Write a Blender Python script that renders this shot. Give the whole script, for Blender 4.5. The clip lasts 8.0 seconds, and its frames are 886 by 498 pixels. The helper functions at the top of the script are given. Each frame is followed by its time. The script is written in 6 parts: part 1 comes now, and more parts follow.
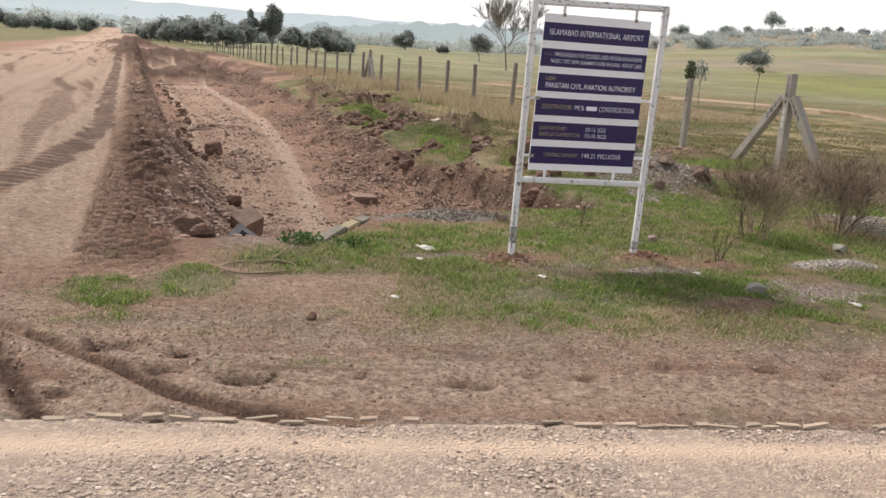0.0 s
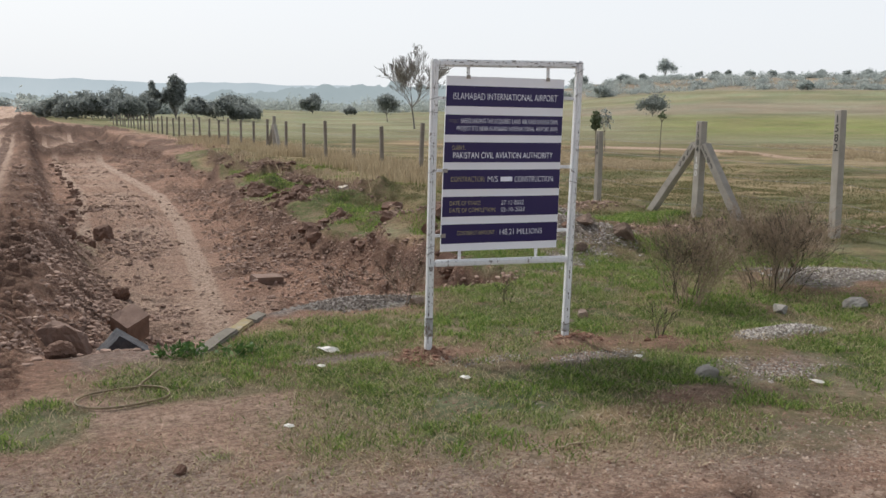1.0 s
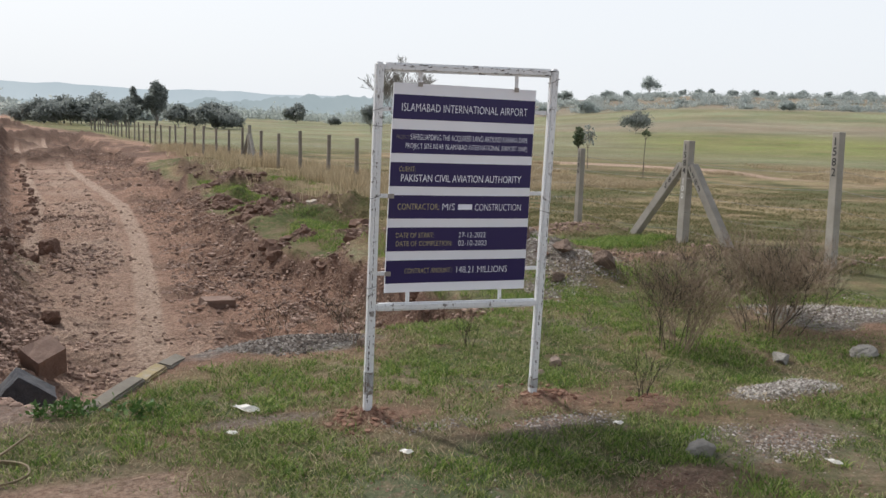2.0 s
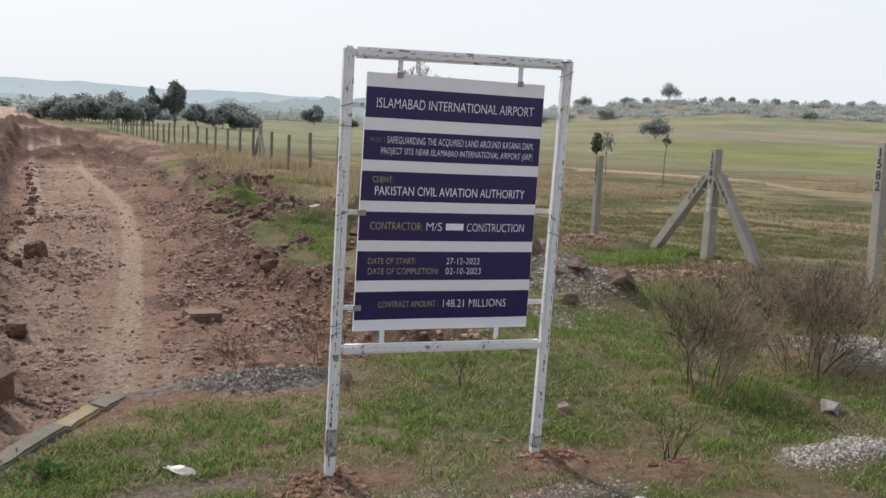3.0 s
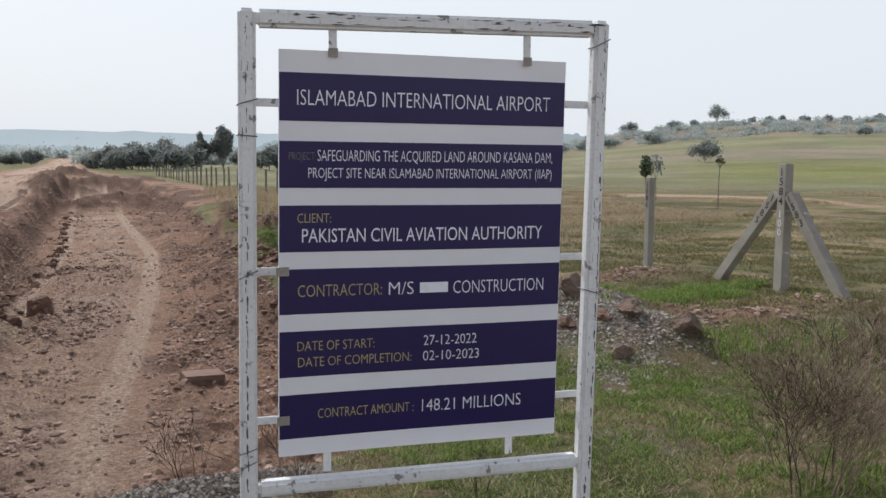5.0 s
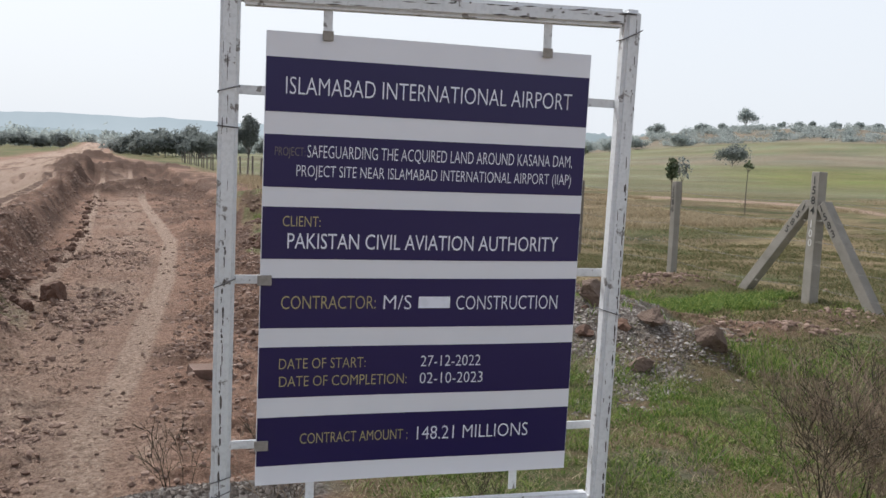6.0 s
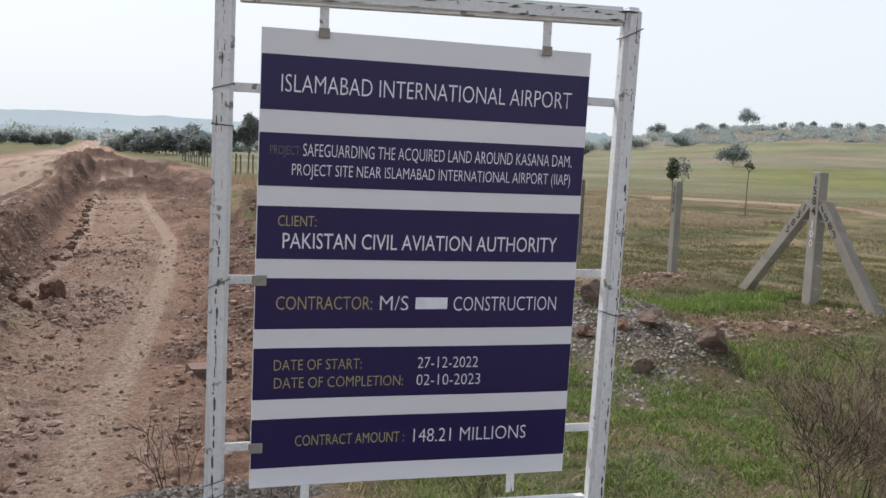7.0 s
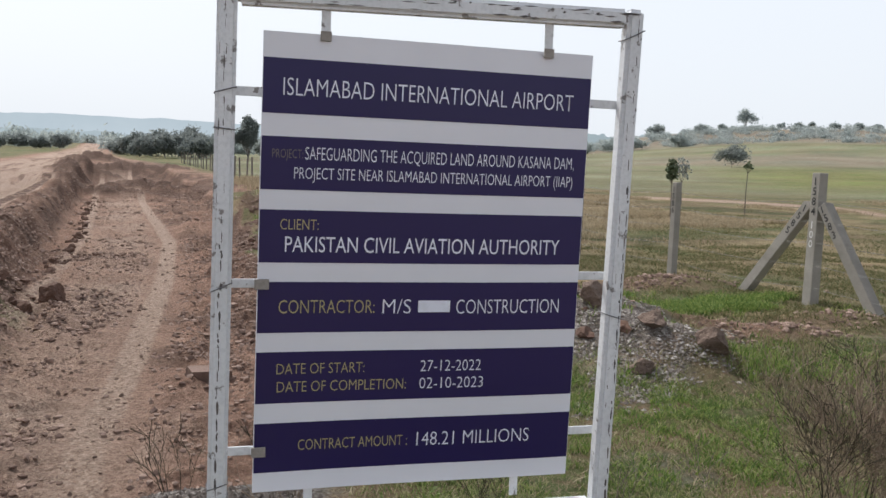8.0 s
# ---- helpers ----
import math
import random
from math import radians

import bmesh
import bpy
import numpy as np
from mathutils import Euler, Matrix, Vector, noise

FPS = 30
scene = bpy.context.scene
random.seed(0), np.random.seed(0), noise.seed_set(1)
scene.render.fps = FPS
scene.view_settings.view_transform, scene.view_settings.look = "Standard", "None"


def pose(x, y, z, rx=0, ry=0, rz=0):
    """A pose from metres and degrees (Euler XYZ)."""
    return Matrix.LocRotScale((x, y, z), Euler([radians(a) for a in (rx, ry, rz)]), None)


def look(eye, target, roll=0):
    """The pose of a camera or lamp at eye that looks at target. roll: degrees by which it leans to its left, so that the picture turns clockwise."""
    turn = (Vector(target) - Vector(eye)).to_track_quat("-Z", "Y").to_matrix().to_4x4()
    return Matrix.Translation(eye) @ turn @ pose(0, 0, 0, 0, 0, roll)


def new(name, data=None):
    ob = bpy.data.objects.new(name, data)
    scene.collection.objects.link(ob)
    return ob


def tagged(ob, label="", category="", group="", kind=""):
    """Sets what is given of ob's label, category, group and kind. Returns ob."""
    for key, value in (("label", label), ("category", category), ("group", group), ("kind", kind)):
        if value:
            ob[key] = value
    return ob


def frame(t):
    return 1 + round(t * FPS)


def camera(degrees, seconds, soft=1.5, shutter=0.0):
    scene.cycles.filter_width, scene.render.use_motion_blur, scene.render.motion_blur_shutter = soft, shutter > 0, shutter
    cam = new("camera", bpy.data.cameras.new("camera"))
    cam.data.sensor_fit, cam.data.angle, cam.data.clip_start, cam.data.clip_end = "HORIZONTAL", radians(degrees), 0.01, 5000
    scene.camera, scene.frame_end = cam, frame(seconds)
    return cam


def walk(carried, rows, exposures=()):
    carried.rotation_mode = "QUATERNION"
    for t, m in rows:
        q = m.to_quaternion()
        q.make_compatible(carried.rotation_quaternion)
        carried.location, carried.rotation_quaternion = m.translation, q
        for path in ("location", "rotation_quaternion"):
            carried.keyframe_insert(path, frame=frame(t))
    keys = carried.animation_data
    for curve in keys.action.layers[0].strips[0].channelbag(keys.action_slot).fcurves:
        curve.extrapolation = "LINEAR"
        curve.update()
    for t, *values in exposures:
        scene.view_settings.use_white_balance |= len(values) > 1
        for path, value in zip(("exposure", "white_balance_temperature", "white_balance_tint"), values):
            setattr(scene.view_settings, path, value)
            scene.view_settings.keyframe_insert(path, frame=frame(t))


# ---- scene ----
cam = camera(54.9, 8.0)
PATH = [
    (0, (0.074, -0.124, 1.492), (0.764, 1.702, 1.056), 3.98),
    (0.5, (0.199, 0.291, 1.547), (1.003, 2.081, 1.163), 1.89),
    (1, (0.484, 0.674, 1.578), (1.352, 2.452, 1.280), 0.89),
    (1.5, (0.764, 1.025, 1.590), (1.654, 2.797, 1.329), 1.70),
    (1.7, (0.902, 1.200, 1.607), (1.809, 2.962, 1.338), 1.80),
    (2.8, (1.547, 2.065, 1.585), (2.426, 3.842, 1.325), 3.10),
    (3, (1.653, 2.213, 1.605), (2.525, 3.994, 1.344), 3.00),
    (3.5, (1.934, 2.551, 1.589), (2.782, 4.346, 1.331), 2.40),
    (4, (2.140, 2.858, 1.542), (2.963, 4.665, 1.306), 1.30),
    (4.5, (2.310, 3.191, 1.544), (3.134, 5.002, 1.338), 0.20),
    (5, (2.494, 3.406, 1.544), (3.260, 5.244, 1.356), 0.40),
    (5.2, (2.544, 3.480, 1.554), (3.285, 5.328, 1.366), 1.10),
    (6.5, (2.662, 3.665, 1.562), (3.382, 5.521, 1.359), 2.40),
    (7, (2.664, 3.667, 1.562), (3.382, 5.524, 1.360), 2.40),
    (7.5, (2.663, 3.667, 1.563), (3.382, 5.523, 1.363), 2.30),
    (8, (2.657, 3.673, 1.565), (3.376, 5.528, 1.367), 2.20),
]
walk(cam, [(t, look(eye, target, roll)) for t, eye, target, roll in PATH],
     exposures=[(0, 0.34, 6600, 12), (0.5, 0.32, 6450, 11), (1, 0.04, 6250, 10), (1.5, 0.06, 6200, 10), (3, 0.04, 6150, 10), (3.5, -0.1, 6100, 10), (4, 0.15, 6100, 10), (4.5, 0.04, 6100, 10), (5, -0.06, 6050, 10), (6.5, 0.06, 6050, 10), (8, 0.06, 6050, 10)])

# ---- world and sun ----
SUN_FROM = Vector((-0.30, 0.86, 1.02)).normalized()   # towards the sun
world = bpy.data.worlds.new("hazy_sky")
scene.world = world
world.use_nodes = True
wn, wl = world.node_tree.nodes, world.node_tree.links
wn.clear()
w_out = wn.new("ShaderNodeOutputWorld")
w_bg = wn.new("ShaderNodeBackground")
w_sky = wn.new("ShaderNodeTexSky")
w_sky.sky_type = "NISHITA"
w_sky.sun_disc = False
w_sky.sun_elevation = math.asin(SUN_FROM.z)
w_sky.sun_rotation = math.atan2(SUN_FROM.x, SUN_FROM.y)
w_sky.dust_density = 6.0
w_sky.air_density = 1.0
w_dim = wn.new("ShaderNodeVectorMath")
w_dim.operation = "SCALE"
w_dim.inputs[3].default_value = 0.09
w_mix = wn.new("ShaderNodeMix")
w_mix.data_type = "RGBA"
w_tc = wn.new("ShaderNodeTexCoord")
w_sep = wn.new("ShaderNodeSeparateXYZ")
w_thin = wn.new("ShaderNodeMapRange")                     # the haze thins towards the zenith
w_thin.inputs[1].default_value, w_thin.inputs[2].default_value = 0.22, 0.85
w_thin.inputs[3].default_value, w_thin.inputs[4].default_value = 0.82, 0.30
wl.new(w_tc.outputs["Generated"], w_sep.inputs[0])
wl.new(w_sep.outputs[2], w_thin.inputs[0])
wl.new(w_thin.outputs[0], w_mix.inputs[0])
w_mix.inputs[7].default_value = (1.0, 1.01, 1.01, 1)     # the thick white haze
wl.new(w_sky.outputs[0], w_dim.inputs[0])
wl.new(w_dim.outputs[0], w_mix.inputs[6])
wl.new(w_mix.outputs[2], w_bg.inputs[0])
w_bg.inputs[1].default_value = 1.0
wl.new(w_bg.outputs[0], w_out.inputs[0])

sun_data = bpy.data.lights.new("sun", "SUN")
sun_data.energy = 3.5
sun_data.angle = radians(3)
sun_data.color = (1.0, 0.95, 0.86)
sun = new("sun", sun_data)
sun.matrix_world = look(SUN_FROM * 50, (0, 0, 0))


# ---- materials ----
def nodes_of(name):
    m = bpy.data.materials.new(name)
    m.use_nodes = True
    return m, m.node_tree.nodes, m.node_tree.links, m.node_tree.nodes["Principled BSDF"]


def noise_node(n, l, scale, detail=4, rough=0.6, coord="Object"):
    tc = n.new("ShaderNodeTexCoord")
    t = n.new("ShaderNodeTexNoise")
    t.inputs["Scale"].default_value = scale
    t.inputs["Detail"].default_value = detail
    t.inputs["Roughness"].default_value = rough
    l.new(tc.outputs[coord], t.inputs["Vector"])
    return t.outputs[0]


def ramp(n, l, src, a, b):
    r = n.new("ShaderNodeMapRange")
    r.inputs[1].default_value, r.inputs[2].default_value = a, b
    l.new(src, r.inputs[0])
    return r.outputs[0]


def mixc(n, l, fac, a, b):
    m = n.new("ShaderNodeMix")
    m.data_type = "RGBA"
    for sock, v in ((m.inputs[0], fac), (m.inputs[6], a), (m.inputs[7], b)):
        if isinstance(v, (int, float)):
            sock.default_value = v
        elif isinstance(v, tuple):
            sock.default_value = (*v, 1)
        else:
            l.new(v, sock)
    return m.outputs[2]


def mathn(n, l, op, a, b):
    m = n.new("ShaderNodeMath")
    m.operation = op
    for sock, v in zip(m.inputs, (a, b)):
        if isinstance(v, (int, float)):
            sock.default_value = v
        else:
            l.new(v, sock)
    return m.outputs[0]


def bump(n, l, bsdf, height, strength, dist):
    b = n.new("ShaderNodeBump")
    b.inputs["Strength"].default_value = strength
    b.inputs["Distance"].default_value = dist
    l.new(height, b.inputs["Height"])
    l.new(b.outputs[0], bsdf.inputs["Normal"])


def plain(name, c1, c2, scale=6.0, rough=0.85, grain=60.0, bumpy=0.4, dist=0.01, spots=None, spot_scale=3.0, spot_at=(0.6, 0.7), vary=0.0, metal=0.0):
    """Two tones in large patches, a fine grain, relief, and spots of a third tone."""
    m, n, l, b = nodes_of(name)
    big = ramp(n, l, noise_node(n, l, scale), 0.35, 0.65)
    fine = noise_node(n, l, grain, 3)
    col = mixc(n, l, big, c1, c2)
    dark = tuple(v * (0.72 if grain > 5 else 0.95) for v in c1)
    col = mixc(n, l, mathn(n, l, "MULTIPLY", ramp(n, l, fine, 0.45, 0.75), 0.7), col, dark)
    if spots:
        col = mixc(n, l, ramp(n, l, noise_node(n, l, spot_scale, 5), *spot_at), col, spots)
    if vary:
        oi = n.new("ShaderNodeObjectInfo")
        hs = n.new("ShaderNodeHueSaturation")
        l.new(ramp(n, l, oi.outputs["Random"], -0.0001, 1.0), hs.inputs["Value"])
        v = n.new("ShaderNodeMapRange")
        v.inputs[3].default_value, v.inputs[4].default_value = 1 - vary, 1 + vary
        l.new(oi.outputs["Random"], v.inputs[0])
        l.new(v.outputs[0], hs.inputs["Value"])
        l.new(col, hs.inputs["Color"])
        col = hs.outputs[0]
    l.new(col, b.inputs["Base Color"])
    b.inputs["Roughness"].default_value = rough
    b.inputs["Metallic"].default_value = metal
    bump(n, l, b, fine, bumpy, dist)
    return m


def leafy(name, c1, c2, c3, rough=0.6, through_light=0.25):
    """Blades and leaves: each island takes its own tone."""
    m, n, l, b = nodes_of(name)
    g = n.new("ShaderNodeNewGeometry")
    r = n.new("ShaderNodeValToRGB")
    r.color_ramp.elements[0].color = (*c1, 1)
    r.color_ramp.elements[1].color = (*c3, 1)
    e = r.color_ramp.elements.new(0.55)
    e.color = (*c2, 1)
    l.new(g.outputs["Random Per Island"], r.inputs[0])
    l.new(r.outputs[0], b.inputs["Base Color"])
    b.inputs["Roughness"].default_value = rough
    b.inputs["Specular IOR Level"].default_value = 0.25
    tr = n.new("ShaderNodeBsdfTranslucent")
    l.new(r.outputs[0], tr.inputs["Color"])
    mx = n.new("ShaderNodeMixShader")
    mx.inputs[0].default_value = through_light
    l.new(b.outputs[0], mx.inputs[1])
    l.new(tr.outputs[0], mx.inputs[2])
    l.new(mx.outputs[0], n["Material Output"].inputs[0])
    return m


SOIL1, SOIL2 = (0.335, 0.205, 0.148), (0.245, 0.140, 0.100)
PALE = (0.445, 0.338, 0.266)
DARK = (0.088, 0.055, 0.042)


def ground_material():
    m, n, l, b = nodes_of("earth_and_turf")

    def attr(name):
        a = n.new("ShaderNodeAttribute")
        a.attribute_name = name
        return a.outputs["Fac"]
    patch = ramp(n, l, noise_node(n, l, 1.3, 6), 0.38, 0.64)
    wide = ramp(n, l, noise_node(n, l, 0.09, 5), 0.40, 0.62)
    fine = noise_node(n, l, 28, 6, 0.7)
    grit = noise_node(n, l, 110, 3, 0.7)
    col = mixc(n, l, patch, SOIL1, SOIL2)
    col = mixc(n, l, mathn(n, l, "MULTIPLY", ramp(n, l, grit, 0.50, 0.64), 0.55), col, (0.44, 0.34, 0.26))
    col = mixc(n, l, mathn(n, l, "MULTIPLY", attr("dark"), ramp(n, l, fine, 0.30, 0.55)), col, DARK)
    col = mixc(n, l, mathn(n, l, "MULTIPLY", attr("pale"), ramp(n, l, fine, 0.25, 0.6)), col, PALE)
    # loose grey stones
    tc = n.new("ShaderNodeTexCoord")
    vo = n.new("ShaderNodeTexVoronoi")
    vo.inputs["Scale"].default_value = 42
    l.new(tc.outputs["Object"], vo.inputs["Vector"])
    vs = n.new("ShaderNodeSeparateColor")
    l.new(vo.outputs["Color"], vs.inputs[0])
    stone = mixc(n, l, vs.outputs[0], (0.15, 0.13, 0.115), (0.32, 0.30, 0.28))
    col = mixc(n, l, attr("gravel"), col, stone)
    # turf
    g1 = mixc(n, l, patch, (0.068, 0.105, 0.030), (0.165, 0.180, 0.075))
    g1 = mixc(n, l, mathn(n, l, "MULTIPLY", wide, 0.4), g1, (0.215, 0.195, 0.095))
    dry = mixc(n, l, ramp(n, l, fine, 0.3, 0.7), (0.34, 0.255, 0.145), (0.46, 0.36, 0.215))
    turf = mixc(n, l, attr("dry"), g1, dry)
    mott = ramp(n, l, noise_node(n, l, 0.45, 6, 0.7), 0.36, 0.64)
    turf = mixc(n, l, mathn(n, l, "MULTIPLY", attr("lush"), 0.9), turf, mixc(n, l, mott, mixc(n, l, wide, (0.150, 0.200, 0.092), (0.205, 0.240, 0.135)), (0.245, 0.262, 0.175)))
    turf = mixc(n, l, attr("crop"), turf, mixc(n, l, mott, (0.130, 0.190, 0.045), (0.215, 0.240, 0.075)))
    turf = mixc(n, l, attr("scrubby"), turf, mixc(n, l, mott, (0.200, 0.190, 0.140), (0.275, 0.255, 0.195)))
    turf = mixc(n, l, mathn(n, l, "MULTIPLY", ramp(n, l, grit, 0.45, 0.7), 0.35), turf, (0.06, 0.06, 0.025))
    blot = n.new("ShaderNodeHueSaturation")
    br = n.new("ShaderNodeMapRange")
    br.inputs[1].default_value, br.inputs[2].default_value = 0.36, 0.64
    br.inputs[3].default_value, br.inputs[4].default_value = 0.50, 1.30
    l.new(mathn(n, l, "ADD", mathn(n, l, "ADD", mathn(n, l, "MULTIPLY", noise_node(n, l, 2.2, 6, 0.75), 0.55), mathn(n, l, "MULTIPLY", noise_node(n, l, 17, 5, 0.75), 0.45)), attr("streak")), br.inputs[0])
    l.new(br.outputs[0], blot.inputs["Value"])
    l.new(turf, blot.inputs["Color"])
    turf = blot.outputs[0]
    cover = mathn(n, l, "MULTIPLY", attr("grass"), ramp(n, l, noise_node(n, l, 9, 5, 0.7), 0.22, 0.50))
    shade = n.new("ShaderNodeHueSaturation")
    vr = n.new("ShaderNodeMapRange")
    vr.inputs[1].default_value, vr.inputs[2].default_value = 0.38, 0.64
    vr.inputs[3].default_value, vr.inputs[4].default_value = 0.45, 1.55
    l.new(mathn(n, l, "ADD", mathn(n, l, "MULTIPLY", noise_node(n, l, 14, 8, 0.8), 0.6), mathn(n, l, "MULTIPLY", noise_node(n, l, 48, 5, 0.8), 0.4)), vr.inputs[0])
    l.new(vr.outputs[0], shade.inputs["Value"])
    l.new(col, shade.inputs["Color"])
    col = shade.outputs[0]
    far_cover = mathn(n, l, "MAXIMUM", cover, attr("field"))
    col = mixc(n, l, far_cover, col, turf)
    l.new(col, b.inputs["Base Color"])
    b.inputs["Roughness"].default_value = 0.95
    b.inputs["Specular IOR Level"].default_value = 0.15
    hsum = mathn(n, l, "ADD", mathn(n, l, "MULTIPLY", fine, 1.0), mathn(n, l, "MULTIPLY", grit, 0.35))
    bump(n, l, b, hsum, 1.0, 0.07)
    return m


M_GROUND = ground_material()
M_ROAD = plain("stony_road", (0.395, 0.295, 0.235), (0.30, 0.235, 0.20), 2.0, 0.95, 75, 1.0, 0.03, (0.46, 0.365, 0.28), 30.0, (0.5, 0.6))
M_CHIP = plain("pale_stone_chip", (0.36, 0.29, 0.225), (0.28, 0.21, 0.155), 9, 0.9, 80, 0.4, 0.005, vary=0.25)
M_CLOD = plain("earth_clod", (0.150, 0.086, 0.060), (0.105, 0.060, 0.043), 5, 0.97, 40, 0.7, 0.02)
M_HEAPEARTH = plain("dry_brown_earth", (0.185, 0.130, 0.100), (0.125, 0.085, 0.066), 6, 0.97, 45, 0.8, 0.03)
M_ROCK = plain("weathered_rock", (0.30, 0.235, 0.195), (0.23, 0.16, 0.125), 4, 0.92, 35, 0.6, 0.02)
M_BLUEROCK = plain("slate_rock", (0.050, 0.053, 0.064), (0.085, 0.083, 0.088), 5, 0.85, 35, 0.5, 0.02)
M_REDROCK = plain("reddish_rock", (0.225, 0.150, 0.118), (0.155, 0.098, 0.075), 4, 0.92, 35, 0.6, 0.02)
M_KERB = plain("old_concrete_kerb", (0.18, 0.16, 0.13), (0.13, 0.115, 0.095), 5, 0.92, 50, 0.5, 0.01, (0.12, 0.10, 0.08), 7, (0.55, 0.72))
M_KERBPAINT = plain("faded_yellow_paint", (0.29, 0.225, 0.10), (0.20, 0.165, 0.11), 8, 0.85, 60, 0.4, 0.006, (0.27, 0.24, 0.20), 12, (0.5, 0.65))
M_PALEGRAVEL = leafy("pale_gravel", (0.12, 0.10, 0.085), (0.26, 0.235, 0.21), (0.48, 0.45, 0.41), 0.9, 0.0)
M_GRAVEL = leafy("grey_gravel", (0.070, 0.055, 0.046), (0.165, 0.138, 0.120), (0.33, 0.30, 0.27), 0.9, 0.0)
M_HEAPGRAVEL = leafy("grey_brown_gravel", (0.12, 0.095, 0.08), (0.25, 0.215, 0.19), (0.46, 0.425, 0.39), 0.9, 0.0)
M_CONCRETE = plain("cast_concrete", (0.325, 0.30, 0.265), (0.245, 0.225, 0.195), 3, 0.9, 70, 0.4, 0.006, (0.22, 0.20, 0.17), 6, (0.60, 0.75), vary=0.12)
# darker, browner concrete tone for the posts farther along the fence
M_FARPOST = plain("darker_concrete", (0.205, 0.180, 0.155), (0.15, 0.13, 0.11), 3, 0.95, 50, 0.5, 0.008, vary=0.2)
M_WHITE = plain("chipped_white_enamel", (0.72, 0.73, 0.75), (0.63, 0.64, 0.66), 3, 0.45, 90, 0.12, 0.003, (0.22, 0.205, 0.20), 24, (0.615, 0.65))
M_SHEET = plain("white_printed_sheet", (0.74, 0.745, 0.80), (0.71, 0.715, 0.77), 1.5, 0.5, 3, 0.02, 0.002)
M_BLUE = plain("navy_print", (0.012, 0.007, 0.070), (0.015, 0.009, 0.082), 1.5, 0.34, 3, 0.02, 0.002)
M_BLUE.node_tree.nodes["Principled BSDF"].inputs["Specular IOR Level"].default_value = 0.45
M_TEXTW = plain("white_print", (0.78, 0.80, 0.90), (0.74, 0.76, 0.86), 2, 0.5, 30, 0.0)
M_TEXTY = plain("faded_yellow_print", (0.46, 0.40, 0.20), (0.36, 0.31, 0.17), 8, 0.5, 30, 0.0)
M_TEXTD = plain("worn_olive_print", (0.20, 0.17, 0.15), (0.14, 0.12, 0.13), 14, 0.5, 30, 0.0)
M_BLACK = plain("black_stencil_paint", (0.025, 0.025, 0.025), (0.045, 0.043, 0.04), 20, 0.8, 60, 0.1)
M_STENCILW = plain("white_stencil_paint", (0.75, 0.74, 0.72), (0.6, 0.58, 0.55), 20, 0.8, 60, 0.1)
M_RUST = plain("dull_bare_clamp", (0.25, 0.225, 0.20), (0.33, 0.30, 0.275), 20, 0.8, 90, 0.3, 0.003)
M_TIE = plain("dark_tie_wire", (0.10, 0.095, 0.10), (0.17, 0.165, 0.17), 20, 0.6, 60, 0.1)
M_BARESTEEL = plain("bare_dark_steel", (0.055, 0.05, 0.05), (0.12, 0.10, 0.09), 30, 0.7, 120, 0.2, 0.002)
M_WORNFOOT = plain("bared_steel", (0.26, 0.27, 0.27), (0.52, 0.53, 0.54), 9, 0.6, 60, 0.3, 0.004, (0.16, 0.13, 0.11), 20, (0.52, 0.6))
M_WIRE = plain("galvanised_wire", (0.33, 0.32, 0.30), (0.25, 0.23, 0.21), 10, 0.6, 60, 0.1, metal=0.6)
M_TWIG = leafy("reddish_twigs", (0.165, 0.120, 0.088), (0.250, 0.190, 0.140), (0.36, 0.285, 0.21), 0.9, 0.0)
M_DARKTWIG = leafy("dark_dry_twigs", (0.040, 0.034, 0.024), (0.075, 0.060, 0.042), (0.13, 0.11, 0.07), 0.9, 0.0)
M_GREYTWIG = leafy("grey_dry_twigs", (0.12, 0.10, 0.08), (0.20, 0.17, 0.135), (0.30, 0.25, 0.19), 0.9, 0.0)
# bark of far trees, lightened in colour to carry the haze
M_FARBARK = plain("haze_paled_bark", (0.27, 0.25, 0.23), (0.21, 0.19, 0.175), 3, 0.95, 20, 0.4, 0.03)
M_BARK = plain("grey_bark", (0.16, 0.135, 0.115), (0.11, 0.09, 0.075), 3, 0.95, 20, 0.6, 0.03)
M_GRASS = leafy("green_grass", (0.070, 0.112, 0.026), (0.172, 0.228, 0.060), (0.420, 0.405, 0.200), 0.6, 0.35)
M_FIELDGRASS = leafy("olive_field_grass", (0.085, 0.092, 0.036), (0.160, 0.155, 0.066), (0.300, 0.250, 0.140), 0.7, 0.3)
M_LUSH = leafy("lush_grass", (0.068, 0.125, 0.024), (0.160, 0.240, 0.052), (0.330, 0.370, 0.115), 0.6, 0.4)
M_DRY = leafy("dry_grass", (0.24, 0.192, 0.120), (0.36, 0.292, 0.190), (0.50, 0.42, 0.285), 0.7, 0.38)
M_WEED = leafy("broad_weed_leaves", (0.045, 0.095, 0.022), (0.075, 0.14, 0.035), (0.12, 0.18, 0.05))
M_LEAF = leafy("dark_leaves", (0.060, 0.085, 0.045), (0.095, 0.125, 0.065), (0.15, 0.17, 0.10))
# far leaves: distance haze is put into these lighter, greyer leaf colours
M_FARLEAF = leafy("haze_paled_leaves", (0.205, 0.228, 0.218), (0.240, 0.262, 0.250), (0.280, 0.302, 0.286), 0.8, 0.5)
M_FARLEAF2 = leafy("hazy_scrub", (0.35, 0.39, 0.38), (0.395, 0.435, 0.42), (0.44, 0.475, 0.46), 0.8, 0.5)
M_PAPER = plain("white_paper_scrap", (0.78, 0.76, 0.72), (0.66, 0.62, 0.56), 10, 0.8, 60, 0.1)
M_HOSE = plain("muddy_yellow_hose", (0.20, 0.15, 0.075), (0.12, 0.085, 0.055), 8, 0.7, 60, 0.2)
